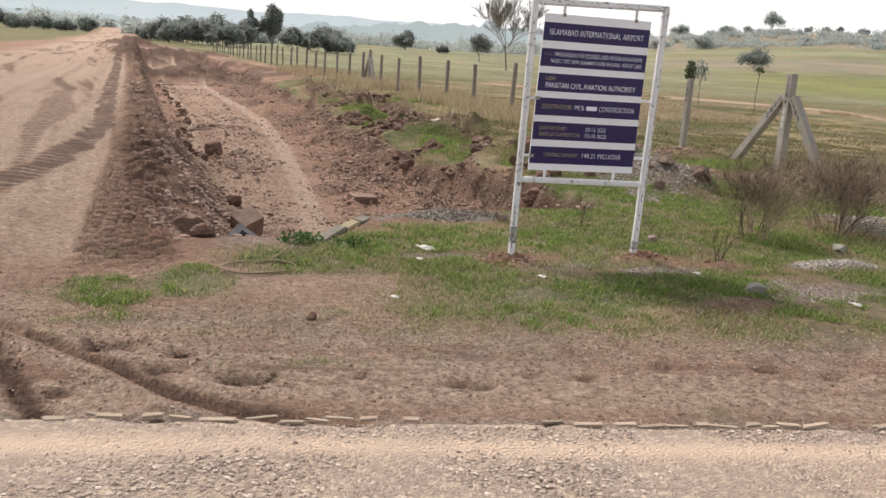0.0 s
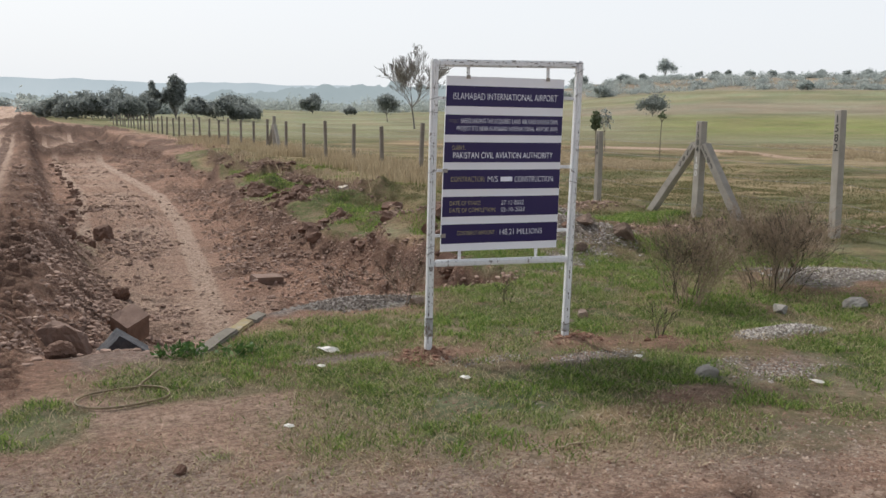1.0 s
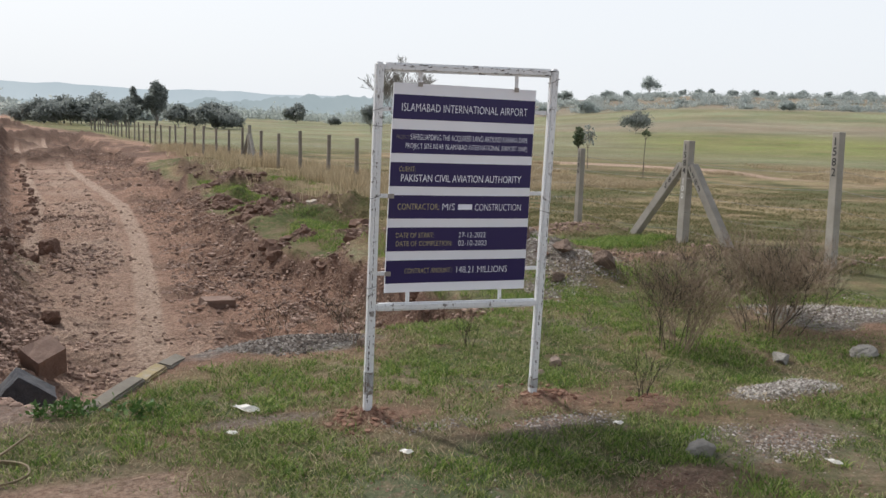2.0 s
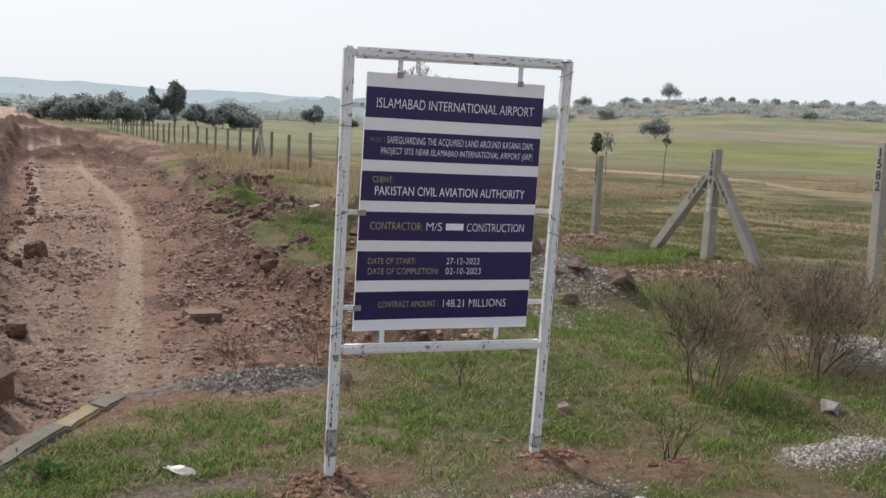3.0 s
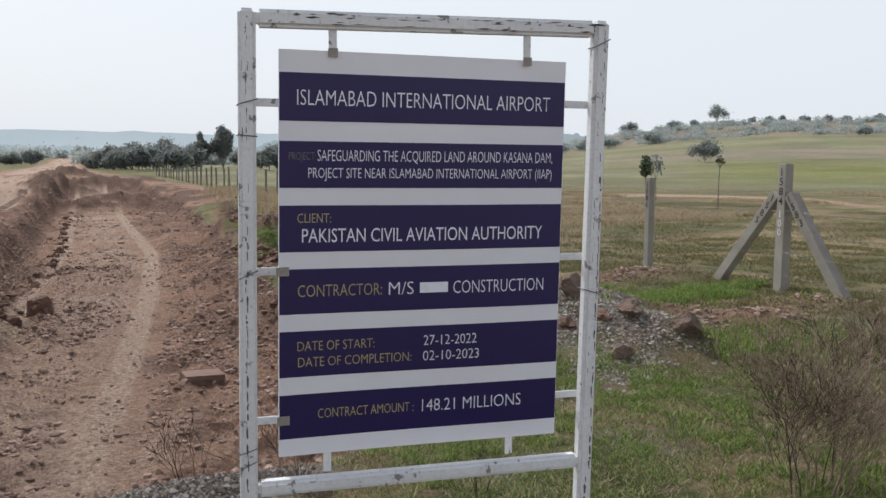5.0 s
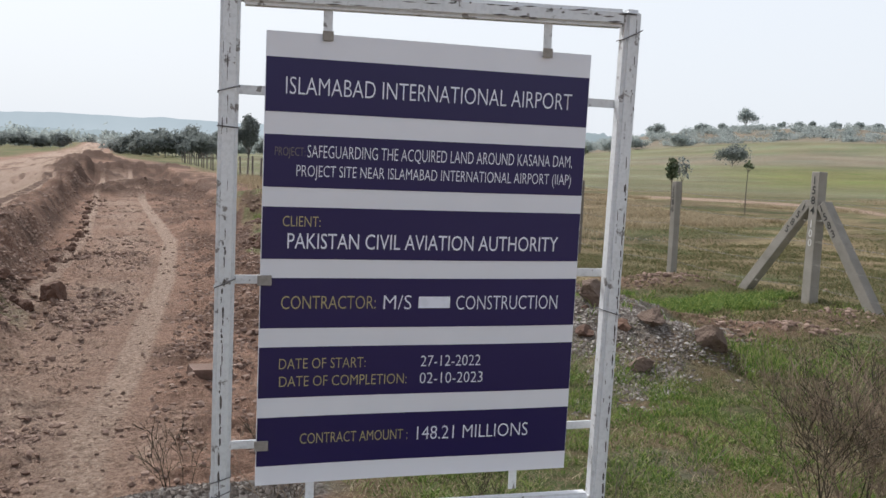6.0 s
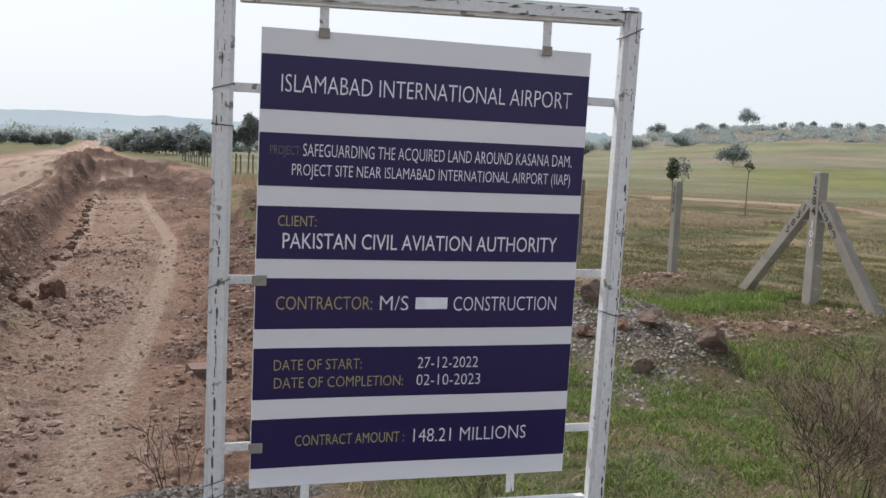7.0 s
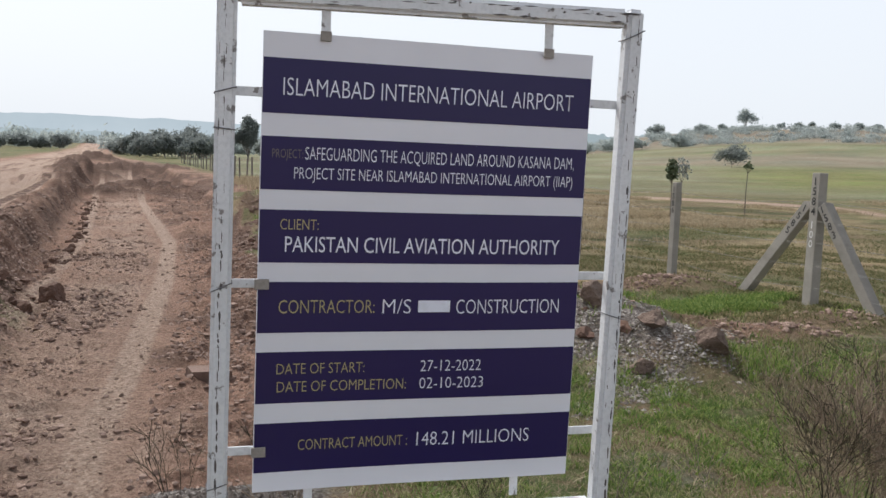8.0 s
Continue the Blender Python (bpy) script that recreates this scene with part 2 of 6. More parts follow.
M_STICK = plain("pale_dry_stick", (0.42, 0.33, 0.23), (0.32, 0.24, 0.16), 8, 0.9, 60, 0.3)


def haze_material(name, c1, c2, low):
    """Distance far behind everything, glowing: kilometres of lit haze are mixed into its colour."""
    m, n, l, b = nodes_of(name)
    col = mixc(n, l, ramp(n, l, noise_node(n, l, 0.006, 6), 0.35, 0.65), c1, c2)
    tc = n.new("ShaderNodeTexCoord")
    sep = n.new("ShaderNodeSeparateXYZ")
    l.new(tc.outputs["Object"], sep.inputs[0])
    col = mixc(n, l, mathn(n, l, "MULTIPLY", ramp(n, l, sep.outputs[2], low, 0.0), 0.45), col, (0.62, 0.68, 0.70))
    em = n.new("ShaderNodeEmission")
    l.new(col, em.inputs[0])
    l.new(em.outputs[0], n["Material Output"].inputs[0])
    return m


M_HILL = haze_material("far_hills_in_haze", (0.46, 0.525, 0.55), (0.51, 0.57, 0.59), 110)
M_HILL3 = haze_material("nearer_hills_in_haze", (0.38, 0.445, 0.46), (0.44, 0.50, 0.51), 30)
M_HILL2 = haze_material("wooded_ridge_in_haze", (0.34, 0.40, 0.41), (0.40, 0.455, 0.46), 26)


# ---- shape helpers ----
rng = np.random.default_rng(7)


def hash2(i, j, seed):
    v = np.sin(i * 127.1 + j * 311.7 + seed * 74.7) * 43758.5453
    return v - np.floor(v)


def vnoise(x, y, seed=0):
    """Smooth value noise, -1 to 1, on arrays."""
    x, y = np.asarray(x, float), np.asarray(y, float)
    i, j = np.floor(x), np.floor(y)
    u, v = x - i, y - j
    u, v = u * u * (3 - 2 * u), v * v * (3 - 2 * v)
    a = hash2(i, j, seed) * (1 - u) + hash2(i + 1, j, seed) * u
    b = hash2(i, j + 1, seed) * (1 - u) + hash2(i + 1, j + 1, seed) * u
    return (a * (1 - v) + b * v) * 2 - 1


def fbm(x, y, size, octaves=4, seed=0):
    s, amp = 0, 0.5
    for k in range(octaves):
        s = s + amp * vnoise(np.asarray(x) / size + 17.3 * k, np.asarray(y) / size - 9.1 * k, seed + k)
        size, amp = size * 0.5, amp * 0.5
    return s


def sstep(a, b, v):
    t = np.clip((np.asarray(v, float) - a) / (b - a), 0, 1)
    return t * t * (3 - 2 * t)


def mesh_of(name, verts, faces, material, smooth=False):
    """A mesh from arrays: verts (n, 3), faces (m, 3 or 4)."""
    verts, faces = np.asarray(verts, np.float32), np.asarray(faces, np.int32)
    me = bpy.data.meshes.new(name)
    me.vertices.add(len(verts))
    me.vertices.foreach_set("co", verts.ravel())
    k = faces.shape[1]
    me.loops.add(faces.size)
    me.loops.foreach_set("vertex_index", faces.ravel())
    me.polygons.add(len(faces))
    me.polygons.foreach_set("loop_start", np.arange(0, faces.size, k, dtype=np.int32))
    me.polygons.foreach_set("loop_total", np.full(len(faces), k, np.int32))
    me.polygons.foreach_set("use_smooth", np.full(len(faces), smooth))
    me.update(calc_edges=True)
    me.validate()
    me.materials.append(material)
    return me


def bm_mesh(name, bm, material, smooth=False):
    me = bpy.data.meshes.new(name)
    for f in bm.faces:
        f.smooth = smooth
    bm.to_mesh(me)
    bm.free()
    me.materials.append(material)
    return me


def part(name, me, parent, label="", m=None):
    ob = new(name, me)
    ob.parent = parent
    if m is not None:
        ob.matrix_basis = m
    return tagged(ob, label=label)


def thing(name, m, label, category, group="", me=None, kind=""):
    ob = new(name, me)
    ob.matrix_basis = m
    return tagged(ob, label, category, group, kind)


def box_bm(sx, sy, sz, bevel=0.004, at=(0, 0, 0), seg=1):
    bm = bmesh.new()
    bmesh.ops.create_cube(bm, size=1, matrix=Matrix.Translation(at) @ Matrix.Diagonal((sx, sy, sz, 1)))
    if bevel:
        bmesh.ops.bevel(bm, geom=bm.edges[:], offset=bevel, segments=seg, affect="EDGES")
    return bm


def tubes(segs, sides=5):
    """Tapered tubes along many short straight pieces: rows of (p, q, r_p, r_q). Returns verts, faces."""
    segs = [s for s in segs if (Vector(s[1]) - Vector(s[0])).length > 1e-6]
    V, F = [], []
    ang = np.arange(sides) * 2 * math.pi / sides
    P = np.array([s[0] for s in segs], float)
    Q = np.array([s[1] for s in segs], float)
    R0 = np.array([s[2] for s in segs], float)
    R1 = np.array([s[3] for s in segs], float)
    D = Q - P
    D /= np.linalg.norm(D, axis=1)[:, None]
    ref = np.where(np.abs(D[:, 2:3]) > 0.9, np.array([[1.0, 0, 0]]), np.array([[0, 0, 1.0]]))
    A = np.cross(D, ref)
    A /= np.linalg.norm(A, axis=1)[:, None]
    B = np.cross(D, A)
    c, s = np.cos(ang)[None, :, None], np.sin(ang)[None, :, None]
    ring = A[:, None, :] * c + B[:, None, :] * s
    V = np.concatenate([P[:, None, :] + ring * R0[:, None, None], Q[:, None, :] + ring * R1[:, None, None]], axis=1)
    base = np.arange(len(segs))[:, None] * 2 * sides
    k = np.arange(sides)
    f = np.stack([k, (k + 1) % sides, (k + 1) % sides + sides, k + sides], axis=1)
    F = (base[:, :, None] + f[None]).reshape(-1, 4)
    return V.reshape(-1, 3), F


ICO = {}


def ico(level):
    if level == 0:
        v = np.array([(1, 0, 0), (-1, 0, 0), (0, 1, 0), (0, -1, 0), (0, 0, 1), (0, 0, -1)], float)
        return v, np.array([(0, 2, 4), (2, 1, 4), (1, 3, 4), (3, 0, 4), (2, 0, 5), (1, 2, 5), (3, 1, 5), (0, 3, 5)])
    if level not in ICO:
        bm = bmesh.new()
        bmesh.ops.create_icosphere(bm, subdivisions=level, radius=1)
        bm.verts.ensure_lookup_table()
        ICO[level] = (np.array([v.co[:] for v in bm.verts]), np.array([[v.index for v in f.verts] for f in bm.faces]))
        bm.free()
    return ICO[level]


def lumps(pos, size, level=1, rough=0.35, flat=0.75):
    """Many uneven stones or clods, as one array pair."""
    v, f = ico(level)
    n = len(pos)
    jit = 1 + rough * (rng.random((n, len(v), 1)) - 0.5) * 2
    sc = np.asarray(size)[:, None, None] * (0.7 + 0.6 * rng.random((n, 1, 3))) * np.array([1, 1, flat])
    th = rng.random(n) * 6.283
    c, s = np.cos(th), np.sin(th)
    q = v[None] * jit * sc
    x = q[:, :, 0] * c[:, None] - q[:, :, 1] * s[:, None]
    y = q[:, :, 0] * s[:, None] + q[:, :, 1] * c[:, None]
    V = np.stack([x, y, q[:, :, 2]], axis=2) + np.asarray(pos)[:, None, :]
    F = f[None] + (np.arange(n) * len(v))[:, None, None]
    return V.reshape(-1, 3), F.reshape(-1, 3)


def blades(pos, height, width, lean=0.5):
    """Grass blades: five points each, bent over."""
    n = len(pos)
    th = rng.random(n) * 6.283
    side = np.stack([np.cos(th), np.sin(th), np.zeros(n)], 1)
    th2 = rng.random(n) * 6.283
    bend = np.stack([np.cos(th2), np.sin(th2), np.zeros(n)], 1) * (lean * height * (0.2 + rng.random(n)))[:, None]
    h = np.asarray(height)[:, None]
    w = np.asarray(width)[:, None]
    up = np.array([[0, 0, 1.0]])
    p = np.asarray(pos)
    V = np.stack([p - side * w, p + side * w, p + bend * 0.35 + up * h * 0.6 - side * w * 0.75,
                  p + bend * 0.35 + up * h * 0.6 + side * w * 0.75, p + bend + up * h], 1)
    b = (np.arange(n) * 5)[:, None]
    F = np.concatenate([b + [0, 1, 3], b + [0, 3, 2], b + [2, 3, 4]], 0)
    return V.reshape(-1, 3), F


# ---- the lie of the land ----
def road_side(x, y):
    """Metres beyond the edge of the stony road."""
    return (x - 1.36) * 0.226 + (y - 2.74) * 0.974


def lip_right(y):
    return np.interp(y, [7.0, 8.2, 10, 12, 17, 25, 32, 45, 70], [5.35, 5.3, 5.25, 5.3, 5.3, 5.9, 6.6, 7.2, 7.3]) + 0.45 * fbm(y, y * 0, 2.6, 5, 3)


def lip_front(x):
    return np.interp(x, [0.2, 1.2, 1.7, 2.1, 3.0, 5.6], [6.3, 6.45, 6.85, 7.25, 7.55, 7.95]) + 0.12 * fbm(x, x * 0, 0.9, 3, 11)


def trench(x, y):
    """How deep one stands in the cutting, 0 to 1."""
    left = 0.38 + 0.12 * fbm(y, y * 0, 2.5, 4, 5)
    tl = sstep(0, 1, (x - left) / (1.3 - 0.4 * sstep(12, 26, y)))
    tr = sstep(0, 1, (lip_right(y) - x + 0.15 * fbm(x, y, 0.5, 3, 7)) / (0.42 + 0.35 * sstep(10, 22, y)))
    run = np.interp(x, [0.3, 1.2, 3.0, 4.4, 5.2], [2.6, 2.0, 1.6, 0.9, 0.6])
    tf = sstep(0, 1, (y - lip_front(x)) / run)
    te = 1 - sstep(74, 92, y)
    return tl * tr * tf * te


MOUNDS = [  # x, y, half-length, half-width, height, turn
    (5.9, 13.0, 0.8, 0.5, 0.30, 0.3), (6.3, 15.2, 1.0, 0.5, 0.20, 0.5), (7.3, 18.8, 1.4, 0.7, 0.42, 0.2), (5.6, 11.0, 0.7, 0.5, 0.16, 0.1),
    (5.6, 18.0, 0.7, 0.5, 0.20, 0.2), (6.6, 20.6, 1.1, 0.7, 0.30, 0.4), (6.3, 23.4, 0.7, 0.6, 0.30, 0.2), (7.4, 27.0, 2.0, 0.8, 0.22, 0.2), (6.3, 29.8, 0.9, 0.8, 0.36, 0.2), (7.2, 36.0, 1.6, 1.2, 0.3, 0.0), (1.0, 76.0, 2.6, 1.8, 1.15, 0.0), (4.6, 66.0, 3.6, 1.3, 0.6, 0.1), (3.6, 84.0, 5.0, 2.2, 1.0, 0.1), (0.4, 100.0, 3.5, 3.0, 1.2, 0.0),
    (6.75, 9.95, 0.95, 0.75, 0.34, 0.4), (7.05, 9.30, 0.5, 0.42, 0.24, 0.2), (6.2, 10.6, 0.8, 0.6, 0.24, 0.1), (6.1, 9.0, 0.45, 0.35, 0.10, 0),
    (8.5, 10.2, 1.0, 0.4, 0.15, -0.3), (9.9, 13.6, 1.0, 0.5, 0.13, -0.4), (10.1, 10.7, 0.8, 0.4, 0.12, -0.4), (11.6, 9.2, 1.0, 0.6, 0.10, 0),
    (2.0, 50.0, 3.2, 1.2, 0.75, 0.0), (4.4, 57.0, 3.4, 1.5, 0.8, 0.1), (0.6, 41.0, 0.6, 1.6, 0.35, 0.2), (0.3, 60.0, 1.6, 4.0, 0.9, 0.0),
    (3.99, 5.66, 0.26, 0.18, 0.055, 0), (2.86, 5.78, 0.22, 0.16, 0.03, 0), (4.55, 5.36, 0.26, 0.16, 0.05, 0.3),
    (5.6, 5.2, 0.5, 0.25, 0.09, 0.0), (8.1, 6.8, 1.0, 0.55, 0.10, -0.5), (2.95, 7.45, 0.55, 0.22, 0.06, 0.15), (5.0, 4.85, 0.5, 0.3, 0.06, 0.0),
    (4.0, 4.45, 0.4, 0.2, 0.03, 0.2), (1.50, 7.02, 0.42, 0.20, -0.15, 0.95), (0.68, 8.35, 0.42, 0.95, -0.36, 0), (0.8, 7.25, 0.6, 0.5, -0.09, 0),
]


def mounds(x, y):
    z = 0
    for mx, my, a, b, h, t in MOUNDS:
        dx, dy = x - mx, y - my
        u, v = dx * math.cos(t) + dy * math.sin(t), -dx * math.sin(t) + dy * math.cos(t)
        z = z + h * np.exp(-((u / a) ** 2 + (v / b) ** 2) * 1.4) * (1 + 0.5 * fbm(x, y, 0.6, 3, 21))
    return z


def ridged(x, y, size, seed):
    """Sharp-crested clods, 0 to 1."""
    a = 1 - np.abs(vnoise(x / size, y / size, seed))
    b = 1 - np.abs(vnoise(x / size * 2.1 + 5.3, y / size * 2.1 - 2.7, seed + 1))
    return a * a * (0.65 + 0.35 * b)


def track(x, y, xc, yc, half, soft=0.12):
    """1 inside a wheel track whose middle runs through the points (xc at yc)."""
    m = np.interp(y, yc, xc)
    return 1 - sstep(half - soft, half + soft, np.abs(x - m))


# ruts that swing from the earth road on to the stony road
def swing(x, y, off):
    cx = np.interp(x, [-0.6, -0.23, 0.0, 0.22, 0.47, 0.71, 1.0], [4.6, 4.05, 3.74, 3.37, 3.12, 2.96, 2.86])
    return np.abs(y - cx - off) * 0.62


PITS = [(0.02, 4.01, 0.07), (0.21, 3.65, 0.07), (0.50, 3.48, 0.065), (0.61, 3.46, 0.06), (1.47, 3.27, 0.05), (1.57, 3.22, 0.05), (-0.21, 3.45, 0.05), (2.13, 3.24, 0.05),
        (3.12, 3.15, 0.05), (0.30, 3.85, 0.05), (-0.08, 4.05, 0.06), (1.05, 3.42, 0.03), (1.86, 3.3, 0.03), (2.6, 3.3, 0.04), (3.4, 3.0, 0.04)]


def land(x, y):
    x, y = np.asarray(x, float), np.asarray(y, float)
    d = np.hypot(x, y)
    az = np.degrees(np.arctan2(x, np.maximum(y, 1e-6)))
    near = 1 - sstep(60, 140, d)
    z = 0.03 * fbm(x, y, 3.0, 4, 1) * near + 0.012 * fbm(x, y, 0.35, 3, 2) * (1 - sstep(20, 40, d))
    z = z + 0.06 * (1 - sstep(0.3, 2.2, road_side(x, y))) * near
    # the field climbs to a low ridge on one side, and very gently elsewhere
    w = sstep(20, 46, az)
    rise = np.clip(d - 30, 0, 360)
    z = z + w * 0.000125 * rise ** 2 * (y > -50) + (1 - w) * 0.000037 * np.clip(d - 20, 0, 330) ** 2 * (y > 0)
    z = z + sstep(388, 480, d) * (8 * sstep(26, 36, az) + 2) * (y > 0)
    z = z + sstep(60, 200, d) * 0.5 * fbm(x, y, 60, 3, 8)
    # the ground falls away towards the cutting
    z = z - 0.36 * sstep(10.5, 15, y) * (1 - sstep(6.4, 9.4, x)) * sstep(2, 4, x) * (1 - sstep(55, 80, y))
    t = trench(x, y)
    floor = -0.86 + 0.07 * fbm(x, y, 1.1, 4, 4) + 0.075 * fbm(x, y, 0.26, 4, 6) * (1 - 0.7 * track(x, y, [2.35, 2.43, 2.83, 3.53, 4.06, 3.96, 3.87], [9, 10.9, 14, 20.4, 27.9, 39, 58], 0.45))
    floor = floor + sstep(3.5, 5.2, x) * (0.12 + 0.20 * fbm(x, y, 0.8, 4, 24) + 0.10 * fbm(x, y, 0.28, 3, 25)) * (1 - sstep(40, 55, y))
    rough = t * (1 - sstep(30, 50, d)) * (1 - 0.8 * track(x, y, [2.43, 2.83, 3.53, 4.06, 3.96], [10.9, 14, 20.4, 27.9, 45], 0.5, 0.3))
    floor = floor + rough * (0.10 * ridged(x, y, 0.55, 120) + 0.065 * ridged(x, y, 0.24, 124) - 0.05)
    z = z * (1 - t) + floor * t
    edge = 4 * t * (1 - t)
    z = z + edge * (0.16 * fbm(x, y, 0.5, 4, 9) + 0.05 * fbm(x, y, 0.15, 2, 10)) * near
    z = z + mounds(x, y)
    # loose clods on the spoil
    sp = sstep(0, 0.6, x - lip_right(y)) * (1 - sstep(1.6, 3.4, x - lip_right(y))) * sstep(9.5, 11, y) * (1 - sstep(35, 60, y))
    z = z + sp * (0.02 + 0.26 * fbm(x, y, 0.9, 4, 14) + 0.26 * ridged(x, y, 0.5, 130) * sstep(-0.02, 0.16, fbm(x, y, 1.3, 4, 43)) + 0.08 * fbm(x, y, 0.3, 3, 15))
    # the churned shoulder of the earth road
    sh = (1 - sstep(0.25, 0.6, np.abs(x - 0.42))) * sstep(8.0, 10.5, y) * (1 - sstep(50, 70, y))
    z = z + sh * (0.01 + 0.18 * fbm(x, y, 0.9, 4, 16) + 0.12 * ridged(x, y, 0.4, 140) + 0.06 * fbm(x, y, 0.25, 3, 17))
    # wheel ruts and prints
    for off, dep in ((0.0, 0.050), (-0.24, -0.030), (0.20, -0.015)):
        z = z - dep * (1 - sstep(0.015, 0.055, swing(x, y, off))) * (1 - sstep(0.6, 1.05, x)) * (1 + 0.5 * fbm(x, y, 0.25, 2, 35)) * sstep(0.03, 0.12, road_side(x, y))
    z = z - 0.035 * track(x, y, [-0.22, -0.24, -0.35, -0.47, -0.6], [2.85, 3.15, 3.47, 3.86, 4.3], 0.055, 0.03) * (y > 2.8) * (y < 4.4) * (1 + 0.7 * np.sin(y * 80))
    for px_, py_, a_ in PITS:
        z = z - 0.06 * np.exp(-(((x - px_) / (a_ * 1.2)) ** 2 + ((y - py_) / (a_ * 0.9)) ** 2))
    er = (x < 0.3) * sstep(5, 7, y)
    for xc, k in ((-0.55, 31), (-1.6, 32), (-2.7, 33), (-4.2, 34)):
        z = z - er * 0.04 * track(x, y, [xc, xc + 0.25, xc - 0.3, xc], [5, 12, 25, 60], 0.16, 0.08) * near
    z = z + er * near * (0.085 * fbm(x / 0.5, y / 5.0, 1.0, 4, 220) + 0.05 * fbm(x, y, 1.6, 3, 221)) * (1 - sstep(-0.5, -0.2, x) * (y < 16))
    lugs = sstep(5.4, 6.4, y) * track(x, y, *TREAD, 0.33, 0.05) * (1 - sstep(13, 18, y))
    z = z + lugs * 0.045 * lug_print(x, y)
    return z


def lug_print(x, y):
    """Staggered rows of lug prints, below 0 where a lug has pressed in."""
    col = np.floor((x + 0.03 * np.sin(y * 3.0)) / 0.115)
    return np.sin(y * 31.0 + math.pi * (col % 2) + 0.5 * fbm(x, y, 0.4, 2, 98))


TREAD = ([0.02, 0.06, 0.10, 0.18, 0.2], [5, 7, 9, 12, 30])


def put(x, y, dz=0.0):
    return (x, y, float(land(x, y)) + dz)


def turf(x, y):
    """How much grass grows at a place near by, 0 to 1."""
    x, y = np.asarray(x, float), np.asarray(y, float)
    s = road_side(x, y)
    g = sstep(1.24, 1.75, s + 0.16 * sstep(2.0, 3.5, x) + 0.5 * fbm(x, y, 0.7, 4, 40))
    g = g * sstep(-0.3, 0.9, x - 0.9 + 1.1 * fbm(x, y, 0.9, 3, 41) - 0.6 * (y < 5.4))
    for px_, py_, a_, b_ in ((-0.07, 5.08, 0.26, 0.34), (0.40, 5.35, 0.26, 0.36)):
        g = np.maximum(g, 0.95 * sstep(0.15, 0.5, np.exp(-(((x - px_) / a_) ** 2 + ((y - py_) / b_) ** 2)) + 0.5 * fbm(x, y, 0.3, 4, 47)))
    g = g * (1 - sstep(0.05, 0.22, trench(x, y)))
    g = g * (1 - sstep(-0.2, 0.2, y - lip_front(x) + 0.25) * (x < 3.6))
    bare = 0
    for bx, by, a, b in ((2.95, 5.75, 0.36, 0.20), (4.1, 5.62, 0.42, 0.20), (4.55, 5.36, 0.26, 0.16), (2.95, 7.35, 0.9, 0.35), (5.6, 5.2, 0.55, 0.22), (8.1, 6.8, 1.2, 0.7),
                         (6.7, 10.0, 1.0, 1.0), (5.0, 4.6, 0.35, 0.15), (3.8, 5.32, 0.42, 0.11), (2.3, 5.9, 0.5, 0.12), (3.9, 4.35, 0.35, 0.14), (1.2, 5.2, 0.5, 0.25),
                         (8.5, 10.2, 1.1, 0.4), (10.2, 10.7, 1.1, 0.4), (10.0, 13.6, 1.2, 0.5)):
        bare = np.maximum(bare, np.exp(-(((x - bx) / a) ** 2 + ((y - by) / b) ** 2) ** 1.5 * 0.8))
    g = g * (1 - 0.92 * bare)
    spoil = sstep(0, 0.4, x - lip_right(y)) * (1 - sstep(1.3, 2.6, x - lip_right(y))) * sstep(10, 11.5, y) * (1 - sstep(30, 50, y))
    g = g * (1 - spoil * sstep(-0.02, 0.14, fbm(x, y, 1.3, 4, 43)) * 0.95)
    g = g * (0.55 + 0.45 * sstep(-0.35, 0.15, fbm(x, y, 0.8, 4, 44)))
    return np.clip(g, 0, 1)


def axis(points):
    """Grid lines: runs of (from, to, step)."""
    out = []
    for a, b, s in points:
        out.append(np.arange(a, b - 1e-9, s))
    return np.concatenate(out + [[points[-1][1]]])


GX = axis([(-3000, -600, 300), (-600, -120, 40), (-120, -24, 6), (-24, -6, 0.8), (-6, -4, 0.16), (-4, -1.4, 0.08), (-1.4, -0.4, 0.05), (-0.4, 0.6, 0.02), (0.6, 9.0, 0.05), (9.0, 16, 0.12), (16, 40, 0.8), (40, 120, 4), (120, 480, 10), (480, 3000, 280)])
GY = axis([(-900, -60, 120), (-60, -2, 3), (-2, 2.2, 0.3), (2.2, 4.6, 0.03), (4.6, 5.4, 0.05), (5.4, 12, 0.03), (12, 14, 0.05), (14, 24, 0.08), (24, 60, 0.3), (60, 100, 0.8), (100, 140, 2), (140, 520, 7), (520, 3000, 280)])
XX, YY = np.meshgrid(GX, GY)
ZZ = land(XX, YY)
nx, ny = len(GX), len(GY)
idx = np.arange(nx * ny).reshape(ny, nx)
quads = np.stack([idx[:-1, :-1], idx[:-1, 1:], idx[1:, 1:], idx[1:, :-1]], -1).reshape(-1, 4)
ground_me = mesh_of("ground", np.stack([XX, YY, ZZ], -1).reshape(-1, 3), quads, M_GROUND, True)
X, Y = XX.ravel(), YY.ravel()
T = trench(X, Y)
S = road_side(X, Y)
DD = np.hypot(X, Y)
FENCE_X = 10.7
field = sstep(0.3, 1.6, X - lip_right(Y) - 2.2 + 0.9 * fbm(X, Y, 2.5, 4, 50)) * sstep(6, 9, Y + 0.4 * X) * (X > 5) * np.maximum(sstep(8.0, 11, X), 0.9 * sstep(20, 27, Y) * sstep(-0.15, 0.15, fbm(X, Y, 1.8, 4, 230)))
